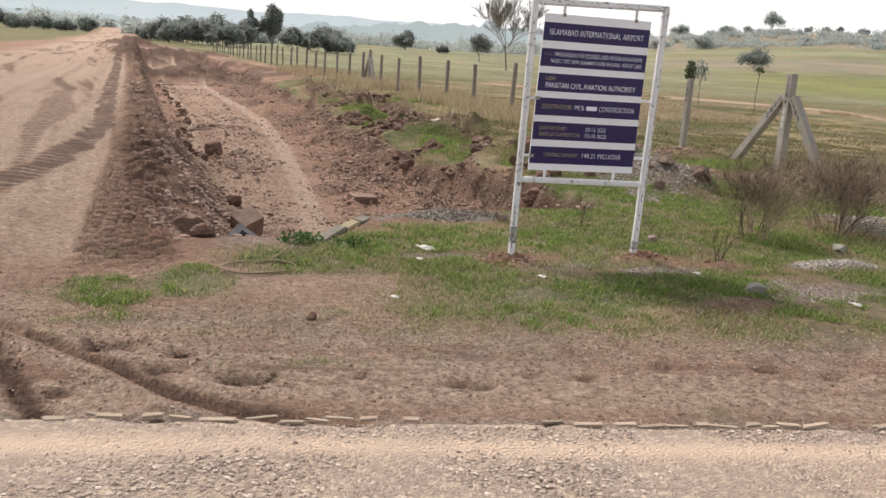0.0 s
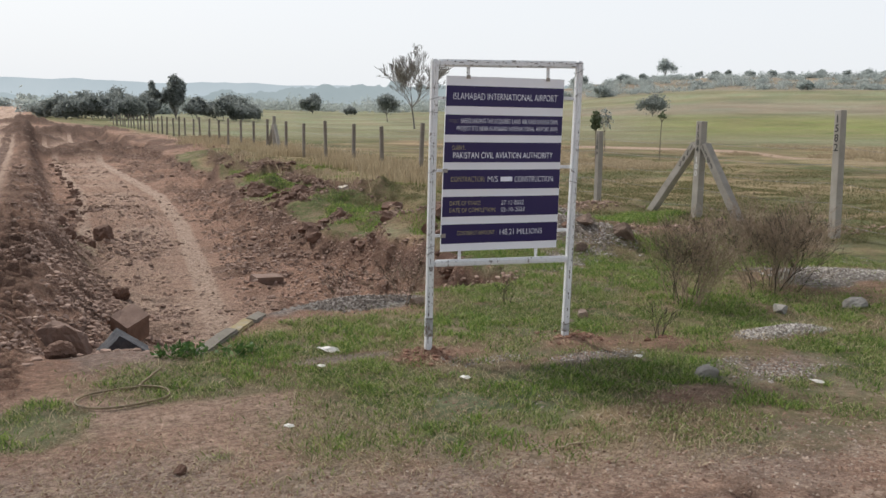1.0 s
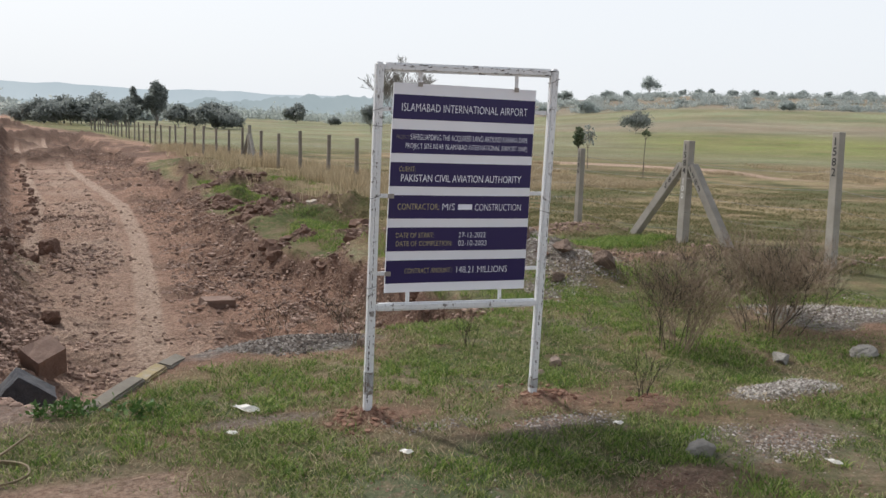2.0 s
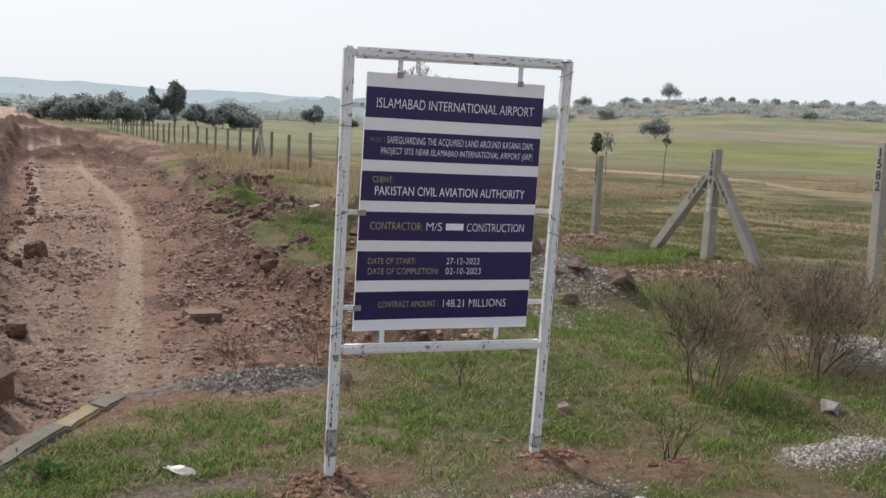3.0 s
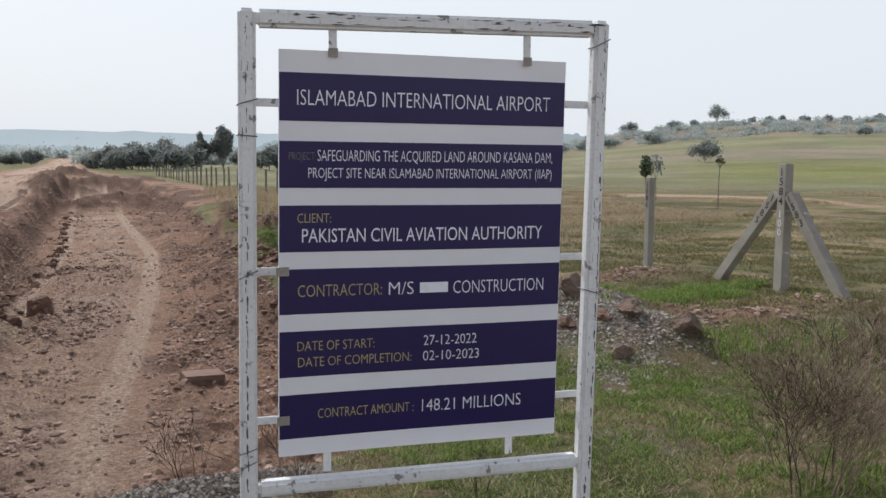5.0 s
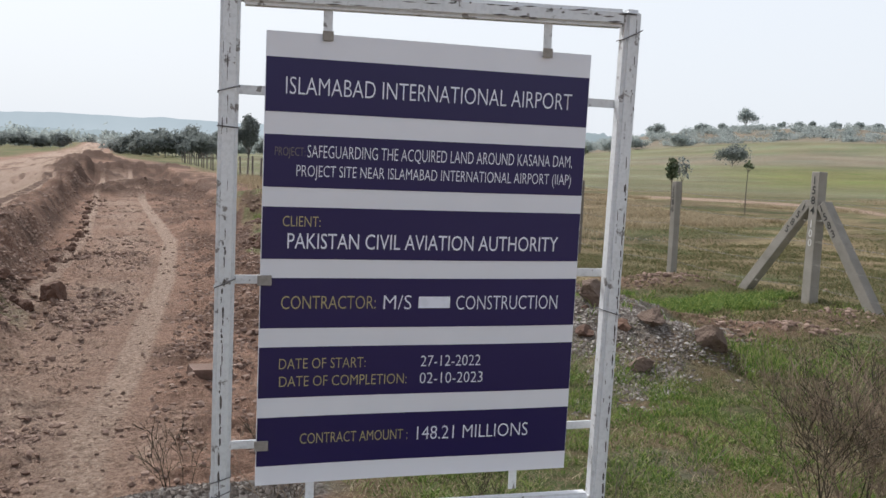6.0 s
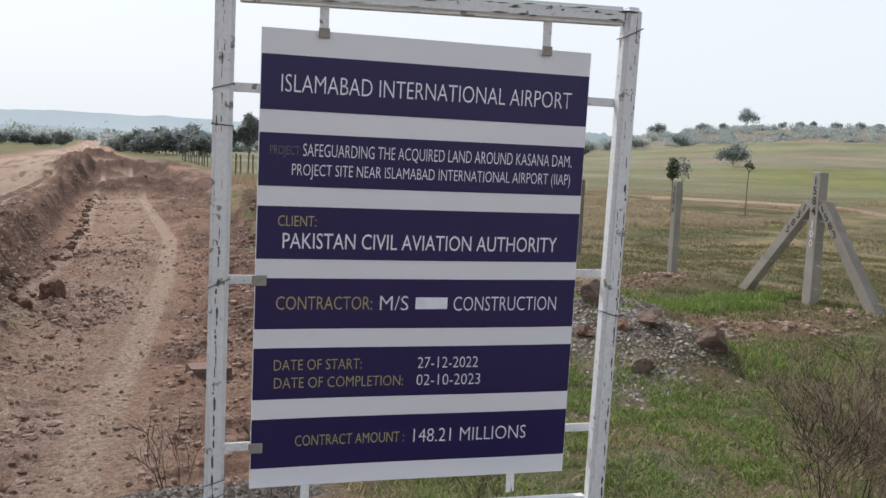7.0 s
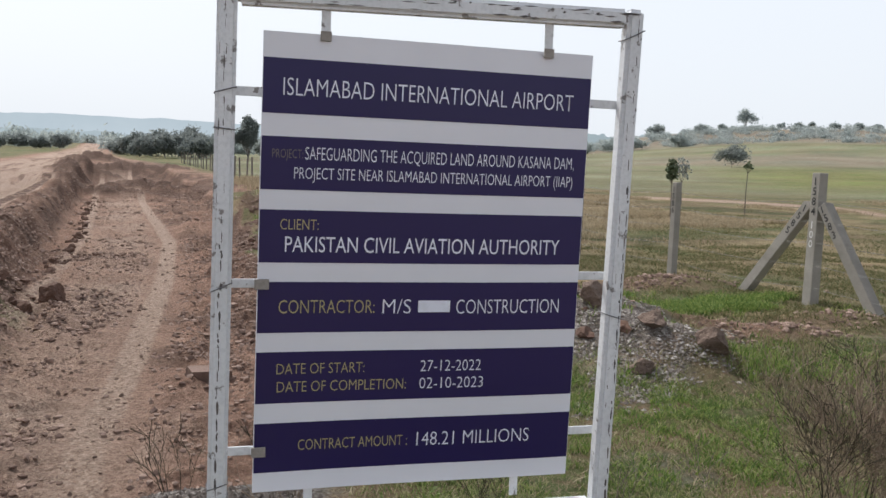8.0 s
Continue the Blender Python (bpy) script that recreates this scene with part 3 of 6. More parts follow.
field = np.maximum(field, sstep(60, 90, Y + 8 * fbm(X, Y, 8, 3, 210)) * sstep(0, 2.5, np.abs(X + 3.0 - 2.5 * (1 - sstep(100, 160, Y))) - 4.2 - 4.5 * (1 - sstep(90, 160, Y)) + 1.5 * fbm(X, Y, 6, 3, 97)))
field = np.maximum(field, 1 - sstep(-16, -10, X))
field = np.clip(field * (0.80 + 0.35 * fbm(X, Y, 1.6, 4, 51)), 0, 1)
dry = sstep(0.0, 0.35, fbm(X, Y, 1.4, 4, 52) - 0.12) * 0.8
dry = np.maximum(dry, (1 - sstep(1.5, 4.5, np.abs(X - 10.5 - 0.05 * Y))) * sstep(15, 19, Y) * (1 - sstep(60, 90, Y)) * 0.85 * (X < 12.5))
AZ = np.degrees(np.arctan2(X, np.maximum(Y, 1e-6)))
band = np.exp(-((DD - 46 - 9 * fbm(X, Y, 12, 3, 56)) / 20) ** 4) * sstep(12, 15, X) * sstep(-0.12, 0.10, fbm(X * 0.5, Y * 0.5, 5, 4, 53))
dry = np.maximum(dry * (1 - sstep(45, 62, DD)), band)
dry = np.maximum(dry, 0.75 * sstep(0.0, 0.25, fbm(X, Y, 3.2, 4, 100)) * sstep(9, 12, X) * (1 - sstep(40, 60, DD))) 
lush = sstep(60, 80, DD) * (X > 12) * (0.55 + 0.45 * sstep(-0.2, 0.2, np.sin(DD / 9.0 + 2 * fbm(X, Y, 60, 3, 54)) * 0.5 + fbm(X, Y, 25, 3, 57)))
crop = np.exp(-((DD - 148 - 14 * fbm(X, Y, 40, 3, 58)) / 52) ** 4) * sstep(36, 44, AZ + 3 * fbm(X, Y, 30, 3, 160)) * 0.95
scrubby = np.maximum(sstep(385, 410, DD) * sstep(24, 30, AZ), 0.85 * np.exp(-((DD - 252 - 12 * fbm(X, Y, 70, 3, 161)) / 42) ** 4) * sstep(28, 38, AZ))
streak = 0.16 * fbm(AZ / 3.0, DD / 16.0, 1.0, 4, 180) * sstep(55, 110, DD) * (X > 8) - 0.12 * sstep(0.12, 0.3, fbm(X * 0.7, Y, 4.0, 4, 182)) * sstep(18, 24, DD) * (1 - sstep(55, 80, DD)) * (X > 11)
lush = np.maximum(lush, 0.7 * sstep(0.0, 0.3, fbm(X, Y, 0.9, 3, 55)) * (DD < 14))
gravel = 0 * X
for bx, by, a, b, f in ((2.95, 7.45, 0.7, 0.25, 1), (5.6, 5.2, 0.45, 0.17, 0.9), (8.2, 6.8, 0.9, 0.42, 0.9), (6.6, 10.0, 1.0, 0.9, 0.8), (6.1, 8.9, 0.5, 0.35, 0.5), (4.9, 4.55, 0.7, 0.22, 0.4),
                        (3.95, 5.2, 0.45, 0.14, 0.5), (1.1, 6.6, 0.4, 0.5, 0.4), (2.3, 5.9, 0.4, 0.1, 0.6), (4.4, 4.75, 0.3, 0.15, 0.5), (5.4, 7.3, 0.25, 0.3, 0.7)):
    e = np.exp(-(((X - bx) / a) ** 2 + ((Y - by) / b) ** 2))
    gravel = np.maximum(gravel, f * sstep(0.25, 0.5, e + 0.35 * fbm(X, Y, 0.25, 3, 60)))
gravel = np.maximum(gravel, 0.28 * sstep(0.15, 0.4, fbm(X, Y, 0.5, 4, 61) + 0.25) * sstep(0.5, 1.1, S) * (1 - sstep(1.5, 2.0, S)) * (np.abs(X) < 8))
gravel = np.maximum(gravel, 0.6 * (1 - sstep(0.0, 0.16, S)) * (np.abs(X) < 30))
er = (1 - sstep(-0.15, 0.1, X)) * sstep(5.2, 6.5, Y + 0.2 * fbm(X, Y, 1, 3, 62)) * sstep(-8, -6, X)
pale = er * (1.15 + 0.6 * fbm(X, Y, 1.8, 4, 63))
pale = np.maximum(pale, T * 0.95 * track(X, Y, [2.35, 2.43, 2.83, 3.53, 4.06, 3.96, 3.87], [9, 10.9, 14, 20.4, 27.9, 39, 58], 0.17, 0.07) * (1.4 + 0.5 * fbm(X, Y, 0.9, 4, 64)))
pale = np.maximum(pale, T * 0.64 * track(X, Y, [1.9, 2.2, 2.9, 2.9], [9, 15, 25, 50], 0.8, 0.5) * (0.9 + fbm(X, Y, 1.3, 4, 65)))
pale = np.maximum(pale, T * 1.0 * track(X, Y, [1.25, 1.6, 1.9, 1.8], [14, 22, 29, 50], 0.16, 0.10) * sstep(14, 17, Y) * (1.0 + 0.8 * fbm(X, Y, 1.2, 3, 190)))
pale = np.maximum(pale, 0.75 * sstep(0.05, 0.3, fbm(X, Y, 0.5, 3, 66) + 0.1) * (1 - sstep(0.0, 0.35, np.abs(S - 0.32))) * (X > 0.6))
pale = np.maximum(pale, (0.45 + 0.9 * fbm(X, Y, 0.6, 4, 78)) * sstep(0.7, 1.1, S) * (1 - sstep(2.2, 3.2, S)) * (np.abs(X) < 12))
pale = np.maximum(pale, (0.35 + 0.8 * fbm(X, Y, 0.35, 4, 83)) * (S > 0) * (1 - sstep(0.9, 1.3, S)) * (np.abs(X) < 12))
pale = np.maximum(pale, 1.1 * np.exp(-(((X - 2.95 - 0.27 * (Y - 10.8)) / 0.26) ** 2 + ((Y - 10.8) / 1.2) ** 2) * 1.1) * (0.75 + 1.2 * fbm(X, Y, 0.35, 3, 67)))
pathx = np.clip(1.3 - np.abs(DD - np.interp(AZ, [30, 36, 40, 45, 48, 60], [57, 56, 55, 53, 45, 36])) / 2.2, 0, 1) * (AZ > 34) * (X > 14)
pale = np.clip(np.maximum(pale, pathx * 1.2), 0, 1)
field = field * (1 - 0.95 * sstep(0.1, 0.6, pathx))
ALONG = (X - 1.36) * 0.974 - (Y - 2.74) * 0.226
verge = sstep(0.0, 0.08, S) * (1 - sstep(1.3, 1.8, S)) * (np.abs(X) < 12)
pale = np.maximum(pale, verge * 0.95 * sstep(-0.02, 0.22, fbm(ALONG / 2.6, S / 0.16, 1.0, 4, 200)))
pale = np.maximum(pale, 0.9 * verge * sstep(0.85, 1.15, S) * sstep(-0.2, 0.1, fbm(X, Y, 0.22, 4, 201)) * (X > 0.2))
pale = np.clip(pale, 0, 1)
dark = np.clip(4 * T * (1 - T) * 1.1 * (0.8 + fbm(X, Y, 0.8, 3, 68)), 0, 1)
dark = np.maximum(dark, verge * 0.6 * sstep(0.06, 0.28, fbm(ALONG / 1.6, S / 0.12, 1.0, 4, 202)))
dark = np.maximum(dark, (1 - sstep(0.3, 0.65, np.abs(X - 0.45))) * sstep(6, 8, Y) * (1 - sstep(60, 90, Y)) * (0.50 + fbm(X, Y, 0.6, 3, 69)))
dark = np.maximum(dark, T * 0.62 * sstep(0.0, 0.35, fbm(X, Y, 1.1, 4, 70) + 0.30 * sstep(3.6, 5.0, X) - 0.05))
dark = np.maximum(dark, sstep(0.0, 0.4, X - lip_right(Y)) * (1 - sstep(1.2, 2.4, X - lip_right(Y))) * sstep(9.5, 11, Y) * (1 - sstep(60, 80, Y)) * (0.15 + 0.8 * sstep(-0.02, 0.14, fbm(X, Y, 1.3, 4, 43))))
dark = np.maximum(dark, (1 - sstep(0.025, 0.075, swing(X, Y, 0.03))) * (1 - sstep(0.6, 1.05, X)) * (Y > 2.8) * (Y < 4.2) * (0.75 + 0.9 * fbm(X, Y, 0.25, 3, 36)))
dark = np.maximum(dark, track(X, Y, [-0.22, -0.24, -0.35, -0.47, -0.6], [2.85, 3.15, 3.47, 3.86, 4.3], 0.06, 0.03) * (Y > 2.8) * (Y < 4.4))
# shade inside each pit is put into the soil colour as well
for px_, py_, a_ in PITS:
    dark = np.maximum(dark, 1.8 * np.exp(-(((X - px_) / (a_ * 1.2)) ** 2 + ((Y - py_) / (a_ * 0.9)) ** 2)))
pale = np.maximum(pale, 1.0 * (1 - sstep(0.03, 0.09, swing(X, Y, -0.24))) * (1 - sstep(0.3, 0.8, X)) * (Y > 2.9) * (Y < 6) * (X > -1.2))
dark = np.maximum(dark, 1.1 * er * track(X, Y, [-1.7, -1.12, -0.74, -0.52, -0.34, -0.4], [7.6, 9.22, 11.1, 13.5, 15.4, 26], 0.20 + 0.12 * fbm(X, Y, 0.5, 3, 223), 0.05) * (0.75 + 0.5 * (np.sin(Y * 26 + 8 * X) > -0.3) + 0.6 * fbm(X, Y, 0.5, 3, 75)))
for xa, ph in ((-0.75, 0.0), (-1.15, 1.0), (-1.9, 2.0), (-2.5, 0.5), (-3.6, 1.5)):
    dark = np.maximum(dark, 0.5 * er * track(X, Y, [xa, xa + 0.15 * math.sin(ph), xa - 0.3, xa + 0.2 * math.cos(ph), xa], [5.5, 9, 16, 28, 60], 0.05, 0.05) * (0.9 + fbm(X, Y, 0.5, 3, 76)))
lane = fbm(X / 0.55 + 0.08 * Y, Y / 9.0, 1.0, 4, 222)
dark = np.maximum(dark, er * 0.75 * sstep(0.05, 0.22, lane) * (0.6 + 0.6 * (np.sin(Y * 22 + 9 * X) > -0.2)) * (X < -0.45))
pale = np.maximum(pale, er * 1.2 * sstep(0.0, 0.2, -lane) * (X < -0.3))
dark = np.maximum(dark, 0.3 * (1 - sstep(0.25, 0.4, np.abs(X - 0.0))) * sstep(5.5, 6.3, Y) * (1 - sstep(14, 22, Y)) * (0.8 + 0.6 * fbm(X, Y, 0.4, 3, 77)))
dark = np.maximum(dark, 0.4 * er * track(X, Y, [-0.9, -0.4, -0.1, -0.9], [5.5, 9, 14, 30], 0.22, 0.25) * (0.6 + fbm(X, Y, 0.7, 3, 71)))
dark = np.maximum(dark, 0.8 * sstep(0.12, 0.3, fbm(X, Y, 0.32, 3, 72) - 0.06) * (S > 0.3) * (S < 1.3))
rut = np.maximum(1 - sstep(0.045, 0.075, swing(X, Y, 0.0)), track(X, Y, [-0.22, -0.24, -0.35, -0.47, -0.6], [2.85, 3.15, 3.47, 3.86, 4.3], 0.06, 0.03) * (Y < 4.4)) * (X < 1.0) * (Y > 2.8) * (Y < 4.6)
rut = np.maximum(rut, er * dark)
for px_, py_, a_ in PITS:
    rut = np.maximum(rut, 1.4 * np.exp(-(((X - px_) / (a_ * 1.2)) ** 2 + ((Y - py_) / (a_ * 0.9)) ** 2)))
tread = sstep(5.4, 6.4, Y) * track(X, Y, *TREAD, 0.34, 0.05) * (1 - sstep(16, 26, Y))
pale = pale * (1 - 0.65 * tread)
# pressed-in lugs: the shade of each print is painted as dark soil
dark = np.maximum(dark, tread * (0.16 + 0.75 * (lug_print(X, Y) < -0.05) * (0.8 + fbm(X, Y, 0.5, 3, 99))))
dark = np.maximum(dark, 0.9 * sstep(46, 50, Y) * (1 - sstep(110, 140, Y)) * (X > -0.5) * (X < 9) * sstep(-0.2, 0.1, fbm(X, Y, 3, 3, 79)))
far_heaps = sstep(0.15, 0.5, mounds(X, Y)) * (Y > 45) * (Y < 115)
rut = np.maximum(rut, far_heaps)
dark = np.maximum(dark, np.maximum(far_heaps, 0.7 * T * sstep(55, 66, Y)))
pale = np.clip(pale * (1 - 0.95 * np.clip(rut, 0, 1)), 0, 1)
dark = np.clip(dark * (1 - 0.8 * pale), 0, 1)
grass = turf(X, Y) * (DD < 45)
grass = np.maximum(grass, 0.7 * T * np.exp(-(((X - 1.15) / 0.45) ** 2 + ((Y - 16.5) / 2.2) ** 2) * 1.5) * sstep(-0.1, 0.2, fbm(X, Y, 0.6, 3, 73)))
field = field * (1 - far_heaps)
field = np.where(DD < 40, field * (1 - T) * (1 - 0.9 * gravel), field)
gravel = gravel * (1 - np.clip(rut, 0, 1) * (Y < 5))
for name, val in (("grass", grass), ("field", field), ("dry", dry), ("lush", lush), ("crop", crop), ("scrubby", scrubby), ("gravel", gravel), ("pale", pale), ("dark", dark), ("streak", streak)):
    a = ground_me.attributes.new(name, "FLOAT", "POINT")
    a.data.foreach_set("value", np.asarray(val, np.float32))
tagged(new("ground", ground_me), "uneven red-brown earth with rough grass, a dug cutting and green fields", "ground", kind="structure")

# the stony road in front
RD = np.array([0.974, -0.226])
RN = np.array([-0.226, -0.974])


def road_mesh():
    us = axis([(-40, -4, 2), (-4, 6, 0.08), (6, 40, 2)])
    vs = axis([(0, 0.48, 0.04), (0.48, 3.2, 0.08), (3.2, 7.2, 0.5)])
    U, Vv = np.meshgrid(us, vs)
    ragged = 0.05 * fbm(U, U * 0, 0.25, 3, 80) * (Vv < 0.05)
    x = 1.36 + RD[0] * U + RN[0] * (Vv + ragged)
    y = 2.74 + RD[1] * U + RN[1] * (Vv + ragged)
    z = 0.085 + 0.012 * fbm(x, y, 0.5, 4, 81) + 0.006 * fbm(x, y, 0.09, 2, 82) + 0.02 * np.clip(Vv, 0, 3) / 3
    top = np.stack([x, y, z], -1)
    low = top[0].copy()
    low[:, 2] -= 0.12
    verts = np.concatenate([low[None], top]).reshape(-1, 3)
    r, c = len(vs) + 1, len(us)
    i = np.arange(r * c).reshape(r, c)
    me = mesh_of("road", verts, np.stack([i[:-1, :-1], i[1:, :-1], i[1:, 1:], i[:-1, 1:]], -1).reshape(-1, 4), M_ROAD, True)
    vv = np.concatenate([Vv[:1], Vv]).ravel()
    uu = np.concatenate([U[:1], U]).ravel()
    a = me.attributes.new("dust", "FLOAT", "POINT")
    a.data.foreach_set("value", np.asarray(np.exp(-((vv - 0.19 - 0.05 * fbm(uu, vv, 0.8, 3, 84)) / 0.085) ** 2) * (0.9 + 0.5 * fbm(uu, vv, 0.3, 3, 85)), np.float32))
    return me


def dusted(m):
    n, l = m.node_tree.nodes, m.node_tree.links
    bs = n["Principled BSDF"]
    old = bs.inputs["Base Color"].links[0].from_socket
    at = n.new("ShaderNodeAttribute")
    at.attribute_name = "dust"
    l.new(mixc(n, l, at.outputs["Fac"], old, (0.58, 0.44, 0.34)), bs.inputs["Base Color"])


dusted(M_ROAD)


road = tagged(new("road", road_mesh()), "worn road of pale gravel bound in dust, with a ragged edge", "road", kind="structure")


# ---- far distance ----
def ridge(name, dist, a0, a1, height, rough, size, material, label, seed):
    az = np.radians(np.linspace(a0, a1, 400))
    x, y = np.sin(az) * dist, np.cos(az) * dist
    top = height * (1 + 0.10 * fbm(np.degrees(az), az * 0, 9, 3, seed)) + rough * fbm(np.degrees(az), az * 0, size, 5, seed + 5)
    top = top * sstep(a0, a0 + 8, np.degrees(az)) * (1 - sstep(a1 - 8, a1, np.degrees(az)))
    top = top * np.interp(np.degrees(az), [4, 14, 22, 60], [0.86, 0.9, 1.22, 1.22]) if dist < 2000 else top
    back = np.stack([x * 1.25, y * 1.25, 0 * x - 30], 1)
    v = np.concatenate([np.stack([x * 0.97, y * 0.97, 0 * x - 20], 1), np.stack([x, y, top], 1), back])
    i = np.arange(1200).reshape(3, 400)
    me = mesh_of(name, v, np.stack([i[:-1, :-1], i[:-1, 1:], i[1:, 1:], i[1:, :-1]], -1).reshape(-1, 4), material, True)
    return tagged(new(name, me), label, "hills", kind="structure")


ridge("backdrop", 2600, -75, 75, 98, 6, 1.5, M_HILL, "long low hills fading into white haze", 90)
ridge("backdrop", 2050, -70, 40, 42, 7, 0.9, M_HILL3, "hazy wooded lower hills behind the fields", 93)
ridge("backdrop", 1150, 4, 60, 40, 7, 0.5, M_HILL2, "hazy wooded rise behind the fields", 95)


# ---- the project sign ----
TUBE = 0.048
sign_turn = math.degrees(math.atan2(-0.110, 1.117))
sign = thing("project_sign", pose(3.425, 5.765, 0.0, 0, 0, sign_turn), "white steel-framed project notice board with navy bands, standing in rough grass", "sign")


def tube_between(a, b, w):
    """A square hollow section with softened edges from a to b."""
    a, b = Vector(a), Vector(b)
    L = (b - a).length
    bm = box_bm(w, w, L, 0.010, (0, 0, L / 2), 3)
    bmesh.ops.subdivide_edges(bm, edges=[e for e in bm.edges if e.calc_length() > L * 0.8], cuts=8)
    ax = (b - a).normalized()
    side = Vector((0, 1, 0)).cross(ax).normalized()
    bm.transform(Matrix.Translation(a) @ Matrix((side, ax.cross(side), ax)).transposed().to_4x4())
    return bm


LEFT_LEG = (Vector((-0.537, 0.002, -0.25)), Vector((-0.518, -0.010, 1.974)))
RIGHT_LEG = (Vector((0.514, 0.002, -0.25)), Vector((0.549, -0.010, 1.999)))


def on_leg(leg, z):
    """The middle of a leg at a height."""
    return leg[0].lerp(leg[1], (z + 0.25) / (leg[1].z + 0.25))


part("post", bm_mesh("post", tube_between(*LEFT_LEG, TUBE), M_WHITE), sign, "white enamelled leg, chipped and rusty at the foot")
part("post", bm_mesh("post", tube_between(*RIGHT_LEG, TUBE), M_WHITE), sign, "white enamelled leg, chipped and rusty at the foot")
part("top_rail", bm_mesh("top_rail", tube_between((-0.494, -0.012, 1.949), (0.525, -0.012, 1.973), TUBE), M_WHITE), sign)
part("bottom_rail", bm_mesh("bottom_rail", tube_between((-0.504, -0.004, 0.622), (0.503, -0.004, 0.612), 0.044), M_WHITE), sign)

PW, PH = 0.870, 1.181
panel_at = pose(0.003, 0.0455, 0.691, 2.8, 0.0, 0)


def panel_mesh():
    bm = bmesh.new()
    nxp, nzp = 12, 16
    bmesh.ops.create_grid(bm, x_segments=nxp, y_segments=nzp, size=0.5)
    for v in bm.verts:
        u, w = v.co.x + 0.5, v.co.y + 0.5
        v.co = ((u - 0.5) * (PW + 0.012 * (1 - w)), 0.004 * math.sin(u * 5 + w * 3) - 0.004 * (1 - w) * max(0, u - 0.5), w * PH)
    ext = bmesh.ops.extrude_face_region(bm, geom=bm.faces[:])
    bmesh.ops.translate(bm, vec=(0, 0.012, 0), verts=[g for g in ext["geom"] if isinstance(g, bmesh.types.BMVert)])
    bmesh.ops.recalc_face_normals(bm, faces=bm.faces[:])
    return bm


def on_panel(u, w, lift=0.0):
    """A place on the face of the sheet: u across 0 to 1, w down 0 to 1."""
    w = 1 - w
    return ((u - 0.5) * (PW + 0.012 * (1 - w)), 0.004 * math.sin(u * 5 + w * 3) - 0.004 * (1 - w) * max(0, u - 0.5) - lift, w * PH)


panel = part("panel", bm_mesh("panel", panel_mesh(), M_SHEET), sign, "white printed sheet on a thin tray", panel_at)
BANDS = [(0.0528, 0.1662), (0.2139, 0.3260), (0.3686, 0.4828), (0.5250, 0.6377), (0.6807, 0.7968), (0.8420, 0.9552)]
for w0, w1 in BANDS:
    k = 24
    us = np.linspace(0.0015, 0.9985, k)
    verts = [on_panel(u, w, 0.0012) for w in (w0, (w0 + w1) / 2, w1) for u in us]
    i = np.arange(3 * k).reshape(3, k)
    part("blue_band", mesh_of("blue_band", verts, np.stack([i[1:, :-1], i[1:, 1:], i[:-1, 1:], i[:-1, :-1]], -1).reshape(-1, 4), M_BLUE, True), panel, "navy printed band")


def letters(body, thin=-0.009):
    """A line of writing as a flat mesh, its box brought to 0..1 in x and y."""
    c = bpy.data.curves.new("writing", "FONT")
    c.body = body
    c.resolution_u = 3
    c.offset = thin
    ob = new("writing", c)
    me = bpy.data.meshes.new_from_object(ob.evaluated_get(bpy.context.evaluated_depsgraph_get()))
    bpy.data.objects.remove(ob)
    co = np.empty(len(me.vertices) * 3)
    me.vertices.foreach_get("co", co)
    co = co.reshape(-1, 3)
    lo, hi = co.min(0), co.max(0)
    return me, co, lo, hi


CAP = 0.729 * 0.96


def write_line(body, u0, u1, w_mid, cap, material, parent_ob, label, thin=-0.009):
    """Writing on the sheet from u0 to u1, capital letters cap high (share of the sheet), at w_mid."""
    me, co, lo, hi = letters(body, thin)
    sx = (u1 - u0) / (hi[0] - lo[0])
    base_h = 0.70
    out = []
    for p in co:
        u = u0 + (p[0] - lo[0]) * sx
        w = w_mid + cap / 2 - p[1] / base_h * cap
        out.append(on_panel(u, w, 0.0024))
    me.vertices.foreach_set("co", np.array(out, np.float32).ravel())
    me.materials.clear()
    me.materials.append(material)
    me.update()
    part("lettering", me, parent_ob, label)


def print_bar(u0, u1, w_mid, cap, material, label):
    verts = [on_panel(u, w, 0.0024) for w in (w_mid + cap / 2, w_mid - cap / 2) for u in np.linspace(u0, u1, 8)]
    i = np.arange(16).reshape(2, 8)
    part("printed_bar", mesh_of("printed_bar", verts, np.stack([i[:-1, :-1], i[:-1, 1:], i[1:, 1:], i[1:, :-1]], -1).reshape(-1, 4), material), panel, label)


WL, YL, DL = "white capital lettering", "faded yellow capital lettering", "worn dark olive lettering"
write_line("ISLAMABAD INTERNATIONAL AIRPORT", 0.058, 0.943, 0.1097, 0.0375, M_TEXTW, panel, WL)
write_line("PROJECT:", 0.032, 0.119, 0.2490, 0.0190, M_TEXTD, panel, DL)
write_line("SAFEGUARDING THE ACQUIRED LAND AROUND KASANA DAM,", 0.125, 0.958, 0.2470, 0.0275, M_TEXTW, panel, WL)
write_line("PROJECT SITE NEAR ISLAMABAD INTERNATIONAL AIRPORT (IIAP)", 0.095, 0.957, 0.2892, 0.0250, M_TEXTW, panel, WL)
write_line("CLIENT:", 0.060, 0.170, 0.3992, 0.0235, M_TEXTY, panel, YL)
write_line("PAKISTAN CIVIL AVIATION AUTHORITY", 0.075, 0.926, 0.4420, 0.0345, M_TEXTW, panel, "bold white capital lettering", 0.0)
write_line("CONTRACTOR:", 0.062, 0.345, 0.5793, 0.0305, M_TEXTY, panel, YL)
write_line("M/S", 0.369, 0.456, 0.5793, 0.0336, M_TEXTW, panel, WL)
